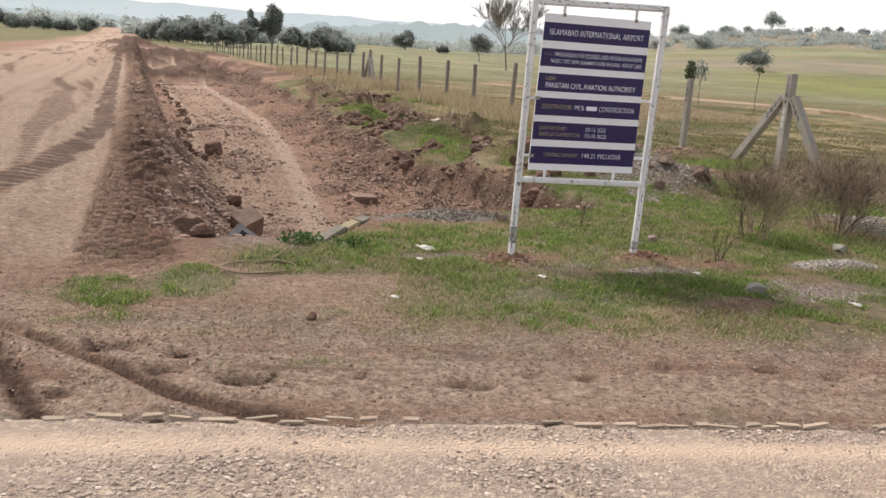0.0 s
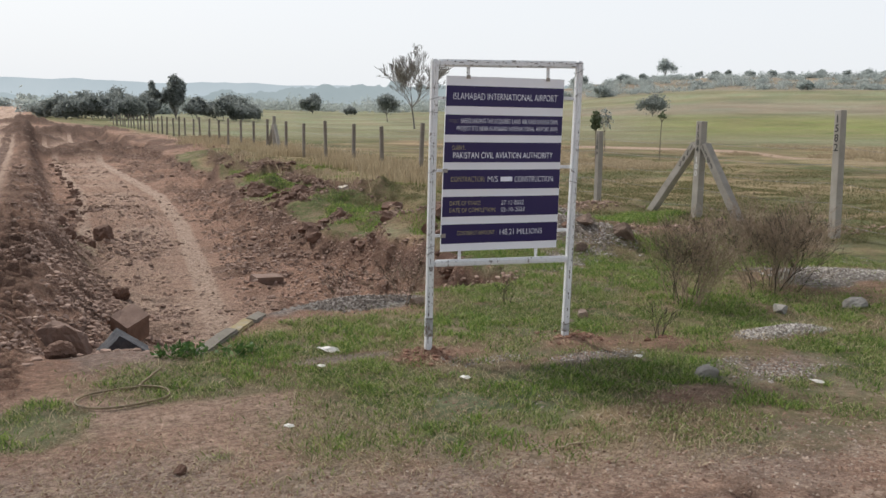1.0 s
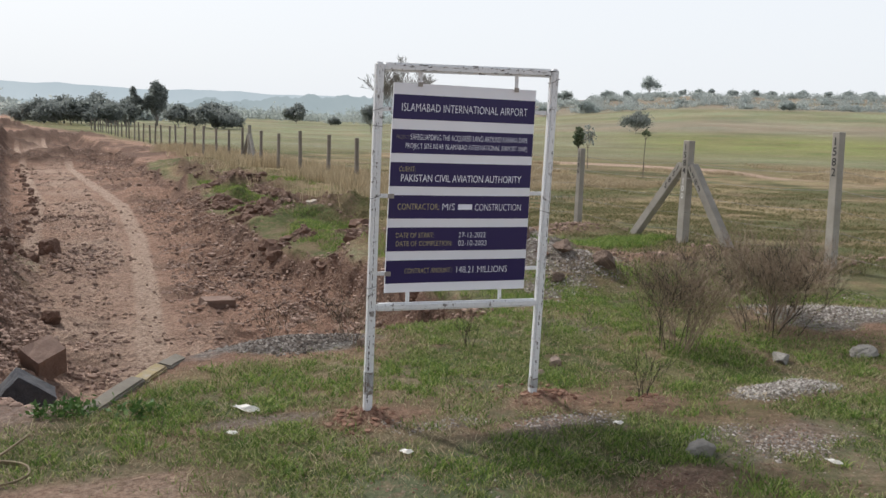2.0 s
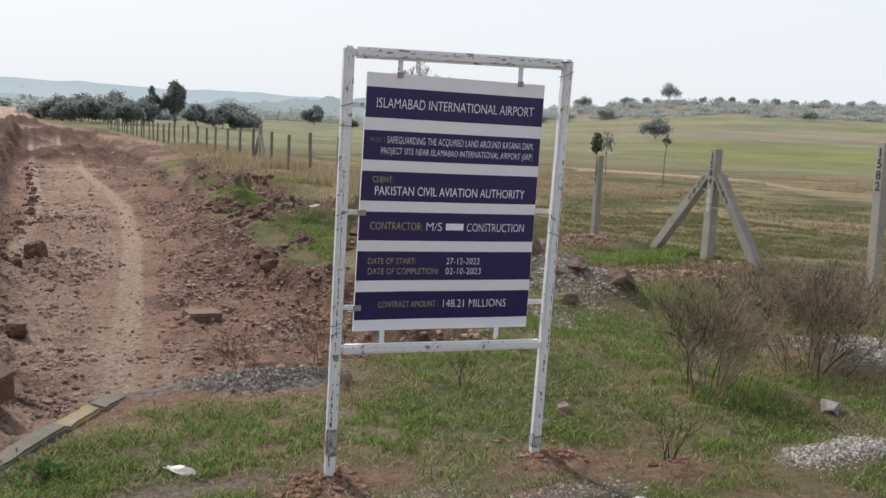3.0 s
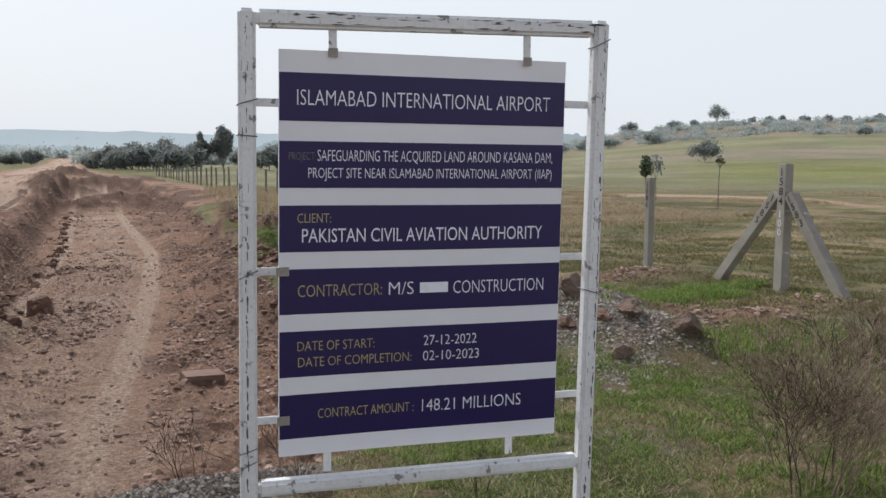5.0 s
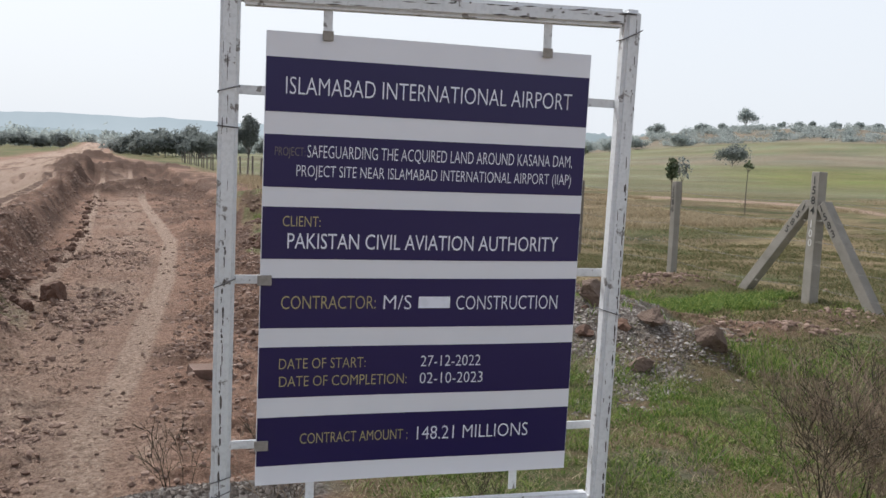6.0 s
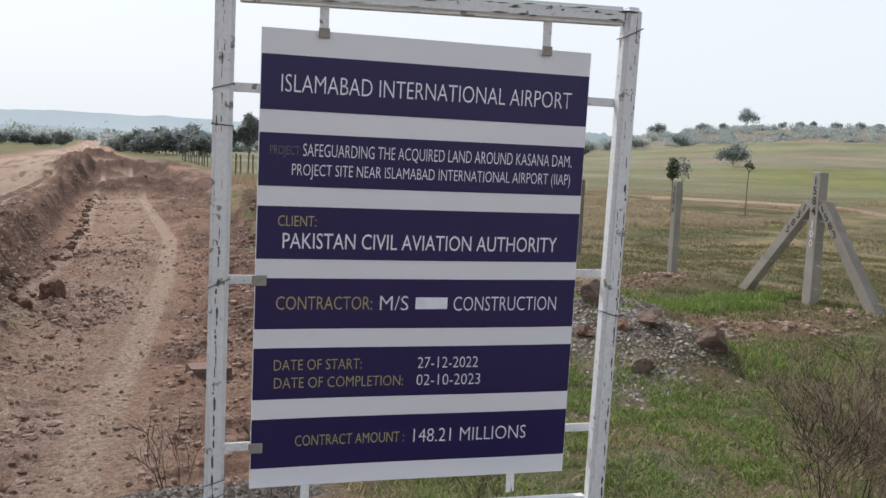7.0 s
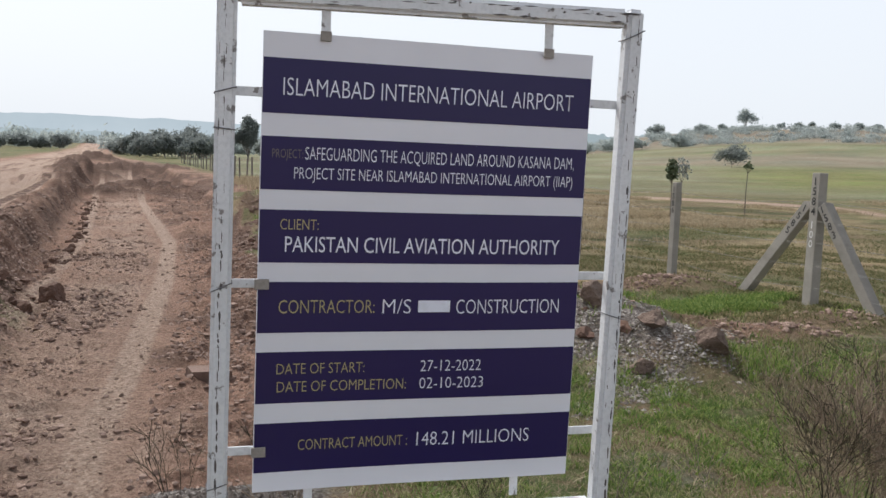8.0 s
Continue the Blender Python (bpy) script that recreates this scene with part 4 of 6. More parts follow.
print_bar(0.478, 0.578, 0.5800, 0.0270, M_TEXTW, "plain white printed bar")
write_line("CONSTRUCTION", 0.598, 0.937, 0.5805, 0.0340, M_TEXTW, panel, WL)
write_line("DATE OF START:", 0.061, 0.322, 0.7185, 0.0246, M_TEXTY, panel, YL)
write_line("27-12-2022", 0.495, 0.688, 0.7183, 0.0267, M_TEXTW, panel, WL)
write_line("DATE OF COMPLETION:", 0.063, 0.452, 0.7592, 0.0248, M_TEXTY, panel, YL)
write_line("02-10-2023", 0.494, 0.698, 0.7592, 0.0268, M_TEXTW, panel, WL)
write_line("CONTRACT AMOUNT :", 0.130, 0.464, 0.8940, 0.0253, M_TEXTY, panel, YL)
write_line("148.21 MILLIONS", 0.494, 0.862, 0.8930, 0.0335, M_TEXTW, panel, WL)

# flat steel tabs that hold the sheet in its frame, some with bent rusty ends
def tab(x, y, z, sx, sz, material, label, name="bracket", sy=0.006):
    part(name, bm_mesh(name, box_bm(sx, sy, sz, 0.001, (x, y, z)), material), sign, label)


def depth(z):
    """How far the leaning sheet's face stands back at a height."""
    return 0.0455 - (z - 0.691) * math.tan(radians(2.8))


for u in (0.176, 0.852):
    tab((u - 0.5) * PW, -0.012, 1.905, 0.023, 0.095, M_WHITE, "white flat steel tab")
    tab((u - 0.5) * PW, depth(1.86) - 0.007, 1.866, 0.027, 0.024, M_RUST, "bent bare steel tab end", "bracket_end")
for u in (0.165, 0.840):
    tab((u - 0.5) * PW, depth(0.68) + 0.020, 0.672, 0.023, 0.090, M_WHITE, "white flat steel tab")
for w in (0.125, 0.530, 0.906):
    z = 0.691 + (1 - w) * PH
    tab(-PW / 2 - 0.040, depth(z) + 0.017, z, 0.120, 0.023, M_WHITE, "white flat steel tab")
    if w > 0.3:
        tab(-PW / 2 + 0.010, depth(z) - 0.004, z, 0.036, 0.026, M_RUST, "dull brown-grey tab end clamping the sheet", "bracket_end", 0.007)
for w in (0.108, 0.512, 0.897):
    z = 0.691 + (1 - w) * PH
    tab(PW / 2 + 0.040, depth(z) + 0.017, z, 0.130, 0.023, M_WHITE, "white flat steel tab")


def wire_tie(leg, z, slant):
    """A turn of wire round a leg, slanting a little."""
    c = on_leg(leg, z)
    h = TUBE / 2 + 0.0015
    ring = [(-h, -h), (0.0, -h - 0.0015), (h, -h), (h, h), (-h, h), (-h, -h)]
    segs = []
    for (x0, y0), (x1, y1) in zip(ring[:-1], ring[1:]):
        segs.append(((c.x + x0, c.y + y0, c.z + slant * x0), (c.x + x1, c.y + y1, c.z + slant * x1), 0.0016, 0.0016))
    v, f = tubes(segs, 5)
    part("wire_tie", mesh_of("wire_tie", v, f, M_TIE), sign, "thin dark wire tie")


for z, slant in ((1.722, 0.30), (1.630, -0.08), (1.245, 0.45), (0.74, 0.3), (0.70, 0.4)):
    wire_tie(LEFT_LEG, z, slant)
for z, slant in ((1.93, 0.5), (1.16, -0.3)):
    wire_tie(RIGHT_LEG, z, slant)


def paint_chips(leg, runs, seed):
    """Flakes of missing paint on a leg's face: runs of (x from the middle, z from, z to, share, width)."""
    r = random.Random(seed)
    V, F = [], []
    for x0, za, zb, share, wide in runs:
        z = za
        while z < zb:
            L = r.uniform(0.006, 0.040)
            if r.random() < share:
                c = on_leg(leg, z)
                x = c.x + x0 + r.gauss(0, 0.0016)
                w = wide * r.uniform(0.35, 1.0)
                y = c.y - TUBE / 2 - 0.0006
                k = len(V)
                V += [(x - w * 0.2, y, z), (x + w * r.uniform(0.2, 0.6), y, z + L * 0.15), (x + w * r.uniform(0.3, 0.7), y, z + L * 0.7), (x, y, z + L), (x - w * r.uniform(0.3, 0.7), y, z + L * 0.8), (x - w * r.uniform(0.2, 0.6), y, z + L * 0.3)]
                F += [(k, k + 1, k + 2, k + 3), (k, k + 3, k + 4, k + 5)]
            z += L * r.uniform(0.8, 1.5)
    tagged(part("chipped_paint", mesh_of("chipped_paint", V, F, M_BARESTEEL), sign), "dark flakes where the enamel has chipped off", kind="stuff")


def rail_chips(z_at, x0, x1, n, seed):
    """Long shallow flakes along the top rail's face."""
    r = random.Random(seed)
    V, F = [], []
    for _ in range(n):
        x = x1 - (x1 - x0) * r.random() ** 1.6
        L, h = r.uniform(0.006, 0.05), r.uniform(0.001, 0.0035)
        z = z_at(x) + r.choice((-0.012, 0.010, 0.013, 0.004)) + r.gauss(0, 0.002)
        y = -0.012 - TUBE / 2 - 0.0006
        k = len(V)
        V += [(x, y, z), (x + L * 0.4, y, z - h), (x + L, y, z + h * 0.3), (x + L * 0.6, y, z + h)]
        F += [(k, k + 1, k + 2, k + 3)]
    tagged(part("chipped_paint", mesh_of("chipped_paint", V, F, M_BARESTEEL), sign), "dark flakes where the enamel has chipped off", kind="stuff")


paint_chips(LEFT_LEG, [(-0.004, 0.62, 1.36, 0.9, 0.006), (-0.003, 1.40, 1.96, 0.45, 0.003), (-0.013, 1.45, 1.95, 0.25, 0.003), (0.012, 0.3, 0.75, 0.4, 0.006), (-0.010, 0.05, 0.6, 0.5, 0.010)], 1)
paint_chips(RIGHT_LEG, [(0.012, 0.55, 1.50, 0.85, 0.006), (0.008, 1.5, 1.97, 0.55, 0.004), (-0.006, 0.9, 1.7, 0.25, 0.003), (0.0, 0.05, 0.55, 0.5, 0.009)], 2)
rail_chips(lambda x: 1.9605 + 0.0236 * x, -0.45, 0.52, 46, 3)
for leg, z, hgt in ((LEFT_LEG, 0.06, 0.15), (RIGHT_LEG, 0.02, 0.08)):
    c = on_leg(leg, z + hgt / 2 + 0.05)
    bm = box_bm(TUBE + 0.003, TUBE + 0.003, hgt, 0.010, c, 2)
    part("worn_foot", bm_mesh("worn_foot", bm, M_WORNFOOT), sign, "bare grey steel where the paint is gone")

# ---- fence of concrete posts ----
def post_mesh(w, h, taper=0.9, material=None):
    bm = box_bm(w, w, h + 0.3, 0.008, (0, 0, h / 2 - 0.15), 1)
    for v in bm.verts:
        k = 1 - (1 - taper) * max(0.0, v.co.z) / h
        v.co.x, v.co.y = v.co.x * k, v.co.y * k
    return bm_mesh("shaft", bm, material or M_CONCRETE)


def stencil(body, height, m, parent_ob, material):
    """One painted character on a post's face; m brings x right, y up, on to the face."""
    me, co, lo, hi = letters(body, 0.012)
    k = height / max(1e-6, hi[1] - lo[1])
    out = np.stack([(co[:, 0] - (lo[0] + hi[0]) / 2) * k, (co[:, 1] - lo[1]) * k, co[:, 2] * 0 + 0.0015], 1)
    me.vertices.foreach_set("co", out.astype(np.float32).ravel())
    me.materials.clear()
    me.materials.append(material)
    me.update()
    part("painted_number", me, parent_ob, "black stencilled figure" if material is M_BLACK else "white stencilled figure", m)


def face_frame(x, y, z, tilt=0.0):
    """On a face that looks to -x: right is -y, up is z, leaning by tilt degrees along the fence."""
    r = Matrix(((0, 0, -1, 0), (-1, 0, 0, 0), (0, 1, 0, 0), (0, 0, 0, 1)))
    return Matrix.Translation((x, y, z)) @ Matrix.Rotation(radians(tilt), 4, "X") @ r


def numbered(post_ob, body, top, w, size=0.075, material=None, start=0):
    for i, ch in enumerate(body):
        stencil(ch, size, face_frame(-w / 2 - 0.0015, 0, top - 0.03 - (i + 1 + start) * size * 1.25), post_ob, material or M_BLACK)


POST_LABEL = "dark grey concrete fence post standing in grass"
shafts = [post_mesh(0.115, h, 0.9, M_FARPOST) for h in (1.42, 1.50, 1.36)]
PY0, STEP = 11.70, 2.87
for k in range(-1, 38):
    y = PY0 + STEP * k
    if k == 0:
        continue
    h = {-1: 1.78, 1: 1.42}.get(k, None)
    me = post_mesh(0.125, 1.78) if k == -1 else post_mesh(0.115, 1.42) if k == 1 else shafts[(k * 7) % 3]
    x = FENCE_X + (0.05 * math.sin(k * 2.3) if k > 1 else -0.08 if k == 1 else -0.05)
    y = {-1: 8.96, 1: 14.50}.get(k, y)
    z = float(land(x, y))
    lean = pose(0, 0, 0, 1.6 * math.sin(k * 5.1) if k > 1 else -2.0 if k == -1 else 0, 1.4 * math.cos(k * 3.3) if k > 1 else 0, 3 * math.sin(k))
    lab = {-1: "tall grey concrete fence post with painted black figures", 1: "grey concrete fence post with painted black figures"}.get(k, POST_LABEL)
    p = thing("fence_post", Matrix.Translation((x, y, z)) @ lean, lab, "fence post", "concrete fence posts along the field")
    part("shaft", me, p)
    if k == -1:
        numbered(p, "1582", 1.77, 0.117, 0.105)
    if k == 1:
        numbered(p, "1586", 1.41, 0.109, 0.085)


def strut_mesh(foot_y, top_z, w=0.135):
    top_y = math.copysign(0.11, foot_y)
    a, b = Vector((0, foot_y + (foot_y - top_y) * 0.09, -0.12)), Vector((0, top_y, top_z))
    L = (b - a).length
    bm = box_bm(w, w, L, 0.008, (0, 0, L / 2), 1)
    ax = (b - a).normalized()
    m = Matrix((Vector((1, 0, 0)), ax.cross(Vector((1, 0, 0))), ax)).transposed().to_4x4()
    bm.transform(Matrix.Translation(a) @ m)
    return bm_mesh("strut", bm, M_CONCRETE)


def strainer(x, y, numbers):
    z = float(land(x, y))
    s = thing("strainer_post", pose(x, y, z), "concrete strainer post propped by two slanting concrete struts", "fence post", "strainer posts of the fence")
    part("shaft", post_mesh(0.145, 1.63), s)
    for side, body in ((1, "1585"), (-1, "1583")):
        foot = 1.18 if side > 0 else -1.02
        st = part("strut", strut_mesh(foot, 1.24), s, "slanting concrete strut")
        if numbers:
            for i, ch in enumerate(body):
                t = 0.05 + 0.078 * i
                stencil(ch, 0.092, face_frame(-0.0690, 0.11 * side * (1 - t) + foot * t, 1.24 * (1 - t) - 0.03, 24 * side), s, M_BLACK)
    if numbers:
        numbered(s, "1584", 1.63, 0.137, 0.098)
        numbered(s, "100", 1.62, 0.140, 0.092, M_STENCILW, 4.6)
    return s


strainer(FENCE_X, 11.78, True)
strainer(FENCE_X + 0.1, 39.7, False)

# strands of barbed wire
for z in (0.22, 0.50, 0.78, 1.04, 1.28):
    segs = []
    knots = [7.4, 8.92, PY0] + [PY0 + STEP * k for k in range(1, 20)]
    for a, b in zip(knots[:-1], knots[1:]):
        pts = []
        for i in range(9):
            t = i / 8
            yy = a + (b - a) * t
            gz = float(land(FENCE_X, a)) * (1 - t) + float(land(FENCE_X, b)) * t
            pts.append((FENCE_X - 0.066, yy, gz + z - 0.05 * 4 * t * (1 - t)))
        segs += [(p, q, 0.0028, 0.0028) for p, q in zip(pts[:-1], pts[1:])]
        if a < 20:
            for i in range(int((b - a) / 0.13)):
                t = (i + 0.5) / int((b - a) / 0.13)
                p = Vector(pts[0]).lerp(Vector(pts[-1]), t) - Vector((0, 0, 0.05 * 4 * t * (1 - t)))
                segs.append((p + Vector((0.012, 0.01, 0.012)), p - Vector((0.012, 0.01, 0.012)), 0.002, 0.002))
    v, f = tubes(segs, 3)
    thing("barbed_wire", Matrix(), "thin galvanised barbed wire strand strung between concrete posts", "wire", "strands of the fence", mesh_of("barbed_wire", v, f, M_WIRE))


# ---- shrubs, saplings and trees ----
def grow(p, d, length, r, depth, out, spread, kink, kids, up=0.15, tips=None):
    """Branches that split and taper, as short straight pieces."""
    q = Vector(p)
    d = Vector(d).normalized()
    n = 3
    for i in range(n):
        e = q + d * (length / n)
        r1 = r * (1 - 0.22)
        out.append((q[:], e[:], r, r1))
        q, r = e, r1
        d = (d + Vector((random.uniform(-kink, kink), random.uniform(-kink, kink), random.uniform(-kink, kink) + up * 0.3))).normalized()
        if depth > 0 and i > 0 or depth > 2:
            for _ in range(kids if i == n - 1 else max(1, kids - 1)):
                a = Vector((random.gauss(0, 1), random.gauss(0, 1), random.gauss(0, 0.6))).normalized()
                nd = (d + a * spread + Vector((0, 0, up))).normalized()
                if depth > 0:
                    grow(q, nd, length * random.uniform(0.55, 0.8), r * 0.62, depth - 1, out, spread, kink, kids, up, tips)
    if tips is not None and depth <= 1:
        tips.append(q[:])


def shrub(name, x, y, h, w, stems, depth, material, label, seed, r=0.006, kids=2, category="shrub"):
    random.seed(seed)
    ob = thing(name, pose(*put(x, y)), label, category)
    for _ in range(stems):
        out = []
        a = random.uniform(0, 6.283)
        rr = w * 0.22 * math.sqrt(random.random())
        b = Vector((rr * math.cos(a), rr * math.sin(a), -0.03))
        tilt = random.random() ** 0.7 * w / h * 0.55
        d = Vector((math.cos(a) * tilt, math.sin(a) * tilt, 1))
        grow(b, d, h * random.uniform(0.30, 0.42), r * random.uniform(0.7, 1.2), depth, out, 0.62, 0.20, kids, 0.10)
        out = [(p, q, max(a0, 0.0013), max(b0, 0.0011)) for p, q, a0, b0 in out]
        v, f = tubes(out, 3)
        part("stem", mesh_of("stem", v, f, M_DARKTWIG if material is M_TWIG and _ % 4 == 0 else material), ob)
    return ob


shrub("bare_shrub", 5.72, 6.45, 0.86, 0.75, 18, 4, M_TWIG, "bare reddish-brown twiggy shrub standing in grass", 3)
shrub("bare_shrub", 6.95, 6.62, 0.98, 1.15, 28, 4, M_TWIG, "wide bare brown thorny shrub beside loose gravel", 4)
shrub("bare_shrub", 7.35, 6.95, 0.80, 0.8, 10, 4, M_TWIG, "bare brown thorny shrub in rough grass", 5)
shrub("dry_weed", 4.56, 5.42, 0.44, 0.14, 6, 2, M_DARKTWIG, "thin leafless weed in a small heap of red earth", 6, 0.0065)
shrub("dry_weed", 4.17, 6.95, 0.38, 0.14, 5, 2, M_DARKTWIG, "thin grey leafless weed in grass", 7, 0.004)
shrub("dry_weed", 3.35, 7.35, 0.50, 0.60, 9, 3, M_TWIG, "sprawling dry brown weed beside a gravel heap", 8, 0.004)
shrub("dry_weed", 2.95, 7.75, 0.48, 0.4, 6, 2, M_DARKTWIG, "leafless brown weed on the edge of the cutting", 9, 0.004)
shrub("dry_weed", 4.9, 7.0, 0.36, 0.2, 4, 2, M_GREYTWIG, "thin grey leafless weed in grass", 10, 0.004)
shrub("dry_weed", 5.5, 7.2, 0.30, 0.2, 4, 2, M_GREYTWIG, "thin grey leafless weed in grass", 12, 0.004)


def leaves(tips, per, spread, size, seed, flat=1.0):
    """Many small leaf blades round the branch ends."""
    r = np.random.default_rng(seed)
    t = np.repeat(np.asarray(tips, float), per, 0)
    n = len(t)
    c = t + r.normal(0, 1, (n, 3)) * spread * np.array([1, 1, flat])
    a = r.normal(0, 1, (n, 3))
    a /= np.linalg.norm(a, axis=1)[:, None]
    b = np.cross(a, r.normal(0, 1, (n, 3)))
    b /= np.linalg.norm(b, axis=1)[:, None]
    s = size * (0.6 + 0.8 * r.random((n, 1)))
    V = np.stack([c - a * s, c + b * s * 0.5, c + a * s, c - b * s * 0.5], 1).reshape(-1, 3)
    F = np.arange(n * 4).reshape(-1, 4)
    return V, F


def tree(name, x, y, h, w, seed, material, label, trunk=0.3, depth=4, per=14, leaf=0.16, spread=0.35, bare=False, category="tree", group=""):
    """Tapered trunk, forking limbs and a loose crown, scaled to height h and width w."""
    random.seed(seed)
    out, tips = [], []
    q = Vector((0, 0, -0.05))
    r = 0.035
    d = Vector((random.uniform(-0.12, 0.12), random.uniform(-0.12, 0.12), 1)).normalized()
    for i in range(3):
        e = q + d * (trunk / 3)
        out.append((q[:], e[:], r, r * 0.9))
        q, r = e, r * 0.9
        d = (d + Vector((random.uniform(-0.1, 0.1), random.uniform(-0.1, 0.1), 0))).normalized()
    for i in range(4):
        a = i * 1.57 + random.uniform(-0.5, 0.5)
        grow(q, (math.cos(a) * 0.8, math.sin(a) * 0.8, random.uniform(0.5, 1.0)), 0.26, r * 0.7, depth - 1, out, 0.55, 0.16, 2, 0.2, tips)
    grow(q, (0, 0, 1), 0.28, r * 0.8, depth - 1, out, 0.5, 0.14, 2, 0.3, tips)
    P = np.array([s[1] for s in out])
    top, wide = P[:, 2].max(), np.abs(P[:, :2]).max()
    sx, sz = w / 2 / wide, h / top
    sc = np.array([sx, sx, sz])
    thick = 0.42 if bare else 0.8 if h > 3 else 0.3
    least = 0.0018 if bare else 0.0035
    segs = [(np.array(s[0]) * sc, np.array(s[1]) * sc, max(s[2] * h * thick, least * h), max(s[3] * h * thick, least * 0.85 * h)) for s in out]
    v, f = tubes(segs, 3 if bare or h > 3 else 5)
    ob = thing(name, pose(*put(x, y)), label, category, group)
    part("trunk", mesh_of("trunk", v, f, M_FARBARK if h > 3 else M_BARK), ob)
    if not bare:
        lv, lf = leaves(np.array(tips) * sc, per, spread * w / 5, leaf, seed)
        lv[:, 2] = np.maximum(lv[:, 2], 0.05)
        part("crown", mesh_of("crown", lv, lf, material), ob)
    return ob


def bearing(az, d):
    return 0.48 + d * math.sin(radians(az)), 0.67 + d * math.cos(radians(az))


tree("bare_tree", *bearing(24.0, 120), 11.5, 12, 31, M_LEAF, "tall leafless tree with spreading grey branches in a green field", 0.34, 6, bare=True)
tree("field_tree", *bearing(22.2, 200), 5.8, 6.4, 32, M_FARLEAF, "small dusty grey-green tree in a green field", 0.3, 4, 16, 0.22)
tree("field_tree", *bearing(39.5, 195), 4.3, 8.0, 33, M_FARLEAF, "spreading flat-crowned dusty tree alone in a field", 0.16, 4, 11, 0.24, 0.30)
tree("sapling", *bearing(40.1, 38), 2.0, 0.42, 34, M_LEAF, "thin-stemmed sapling with a small dark leafy top", 1.3, 1, 16, 0.06, 0.6)
tree("sapling", *bearing(36.0, 33), 1.95, 0.40, 35, M_LEAF, "young sapling with a dense dark green top", 0.8, 2, 26, 0.07, 0.7)
tree("sapling", *bearing(36.6, 48), 2.15, 1.0, 36, M_FARLEAF, "thin pale-leaved young tree in dry grass", 0.5, 2, 9, 0.08, 0.5)
tree("sapling", *bearing(30.6, 33), 2.4, 0.4, 37, M_LEAF, "young sapling with a small dark green top", 1.0, 1, 30, 0.06, 0.6)
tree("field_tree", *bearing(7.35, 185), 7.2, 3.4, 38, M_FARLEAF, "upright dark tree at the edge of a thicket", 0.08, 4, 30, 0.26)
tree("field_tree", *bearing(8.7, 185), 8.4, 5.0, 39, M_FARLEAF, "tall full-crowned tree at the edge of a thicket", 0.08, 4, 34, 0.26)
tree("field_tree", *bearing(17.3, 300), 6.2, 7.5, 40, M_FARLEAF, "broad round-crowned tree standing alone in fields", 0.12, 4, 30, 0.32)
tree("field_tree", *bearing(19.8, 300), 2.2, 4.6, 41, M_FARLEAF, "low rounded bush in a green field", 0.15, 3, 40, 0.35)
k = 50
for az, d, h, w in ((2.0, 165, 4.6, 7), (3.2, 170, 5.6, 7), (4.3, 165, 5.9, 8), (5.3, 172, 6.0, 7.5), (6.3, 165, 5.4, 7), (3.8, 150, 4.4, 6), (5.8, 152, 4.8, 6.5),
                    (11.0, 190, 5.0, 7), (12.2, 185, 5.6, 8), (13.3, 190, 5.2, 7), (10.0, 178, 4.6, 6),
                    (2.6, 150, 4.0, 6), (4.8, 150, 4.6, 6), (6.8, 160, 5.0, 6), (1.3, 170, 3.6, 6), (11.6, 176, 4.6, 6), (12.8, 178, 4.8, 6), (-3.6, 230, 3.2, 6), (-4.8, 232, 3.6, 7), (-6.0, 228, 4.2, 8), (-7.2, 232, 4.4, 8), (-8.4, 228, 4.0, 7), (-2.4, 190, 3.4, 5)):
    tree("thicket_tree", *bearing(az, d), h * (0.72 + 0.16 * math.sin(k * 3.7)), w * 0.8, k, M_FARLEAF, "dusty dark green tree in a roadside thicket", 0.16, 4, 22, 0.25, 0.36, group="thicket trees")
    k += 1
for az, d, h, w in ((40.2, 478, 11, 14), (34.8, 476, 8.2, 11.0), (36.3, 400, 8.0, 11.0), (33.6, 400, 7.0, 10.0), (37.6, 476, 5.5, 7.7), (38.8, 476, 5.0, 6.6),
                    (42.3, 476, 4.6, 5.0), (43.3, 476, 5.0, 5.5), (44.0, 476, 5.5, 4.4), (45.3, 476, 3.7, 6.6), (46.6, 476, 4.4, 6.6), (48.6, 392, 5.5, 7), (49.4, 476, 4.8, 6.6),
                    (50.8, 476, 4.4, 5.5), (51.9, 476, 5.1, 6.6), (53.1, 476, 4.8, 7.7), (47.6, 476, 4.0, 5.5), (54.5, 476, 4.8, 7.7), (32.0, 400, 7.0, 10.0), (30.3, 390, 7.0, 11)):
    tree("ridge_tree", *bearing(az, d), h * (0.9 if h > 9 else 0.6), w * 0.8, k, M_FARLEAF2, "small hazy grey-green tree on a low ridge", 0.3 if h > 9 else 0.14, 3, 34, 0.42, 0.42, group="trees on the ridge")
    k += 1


def woods(name, spots, label, material, size):
    """Far scrub: crowns made of loose leaf clumps, one uncountable mass."""
    tips = []
    for az, d, h, w in spots:
        x, y = bearing(az, d)
        z = float(land(x, y))
        n = 26
        a, b = rng.random(n) * 6.283, rng.random(n)
        rad = np.sqrt(b) * w / 2
        tips.append(np.stack([x + rad * np.cos(a), y + rad * np.sin(a), z + h * (0.15 + 0.75 * rng.random(n)) * (1 - 0.5 * b)], 1))
    v, f = leaves(np.concatenate(tips), 9, size * 1.6, size, 77)
    tagged(new(name, mesh_of(name, v, f, material)), label, "trees", kind="stuff")


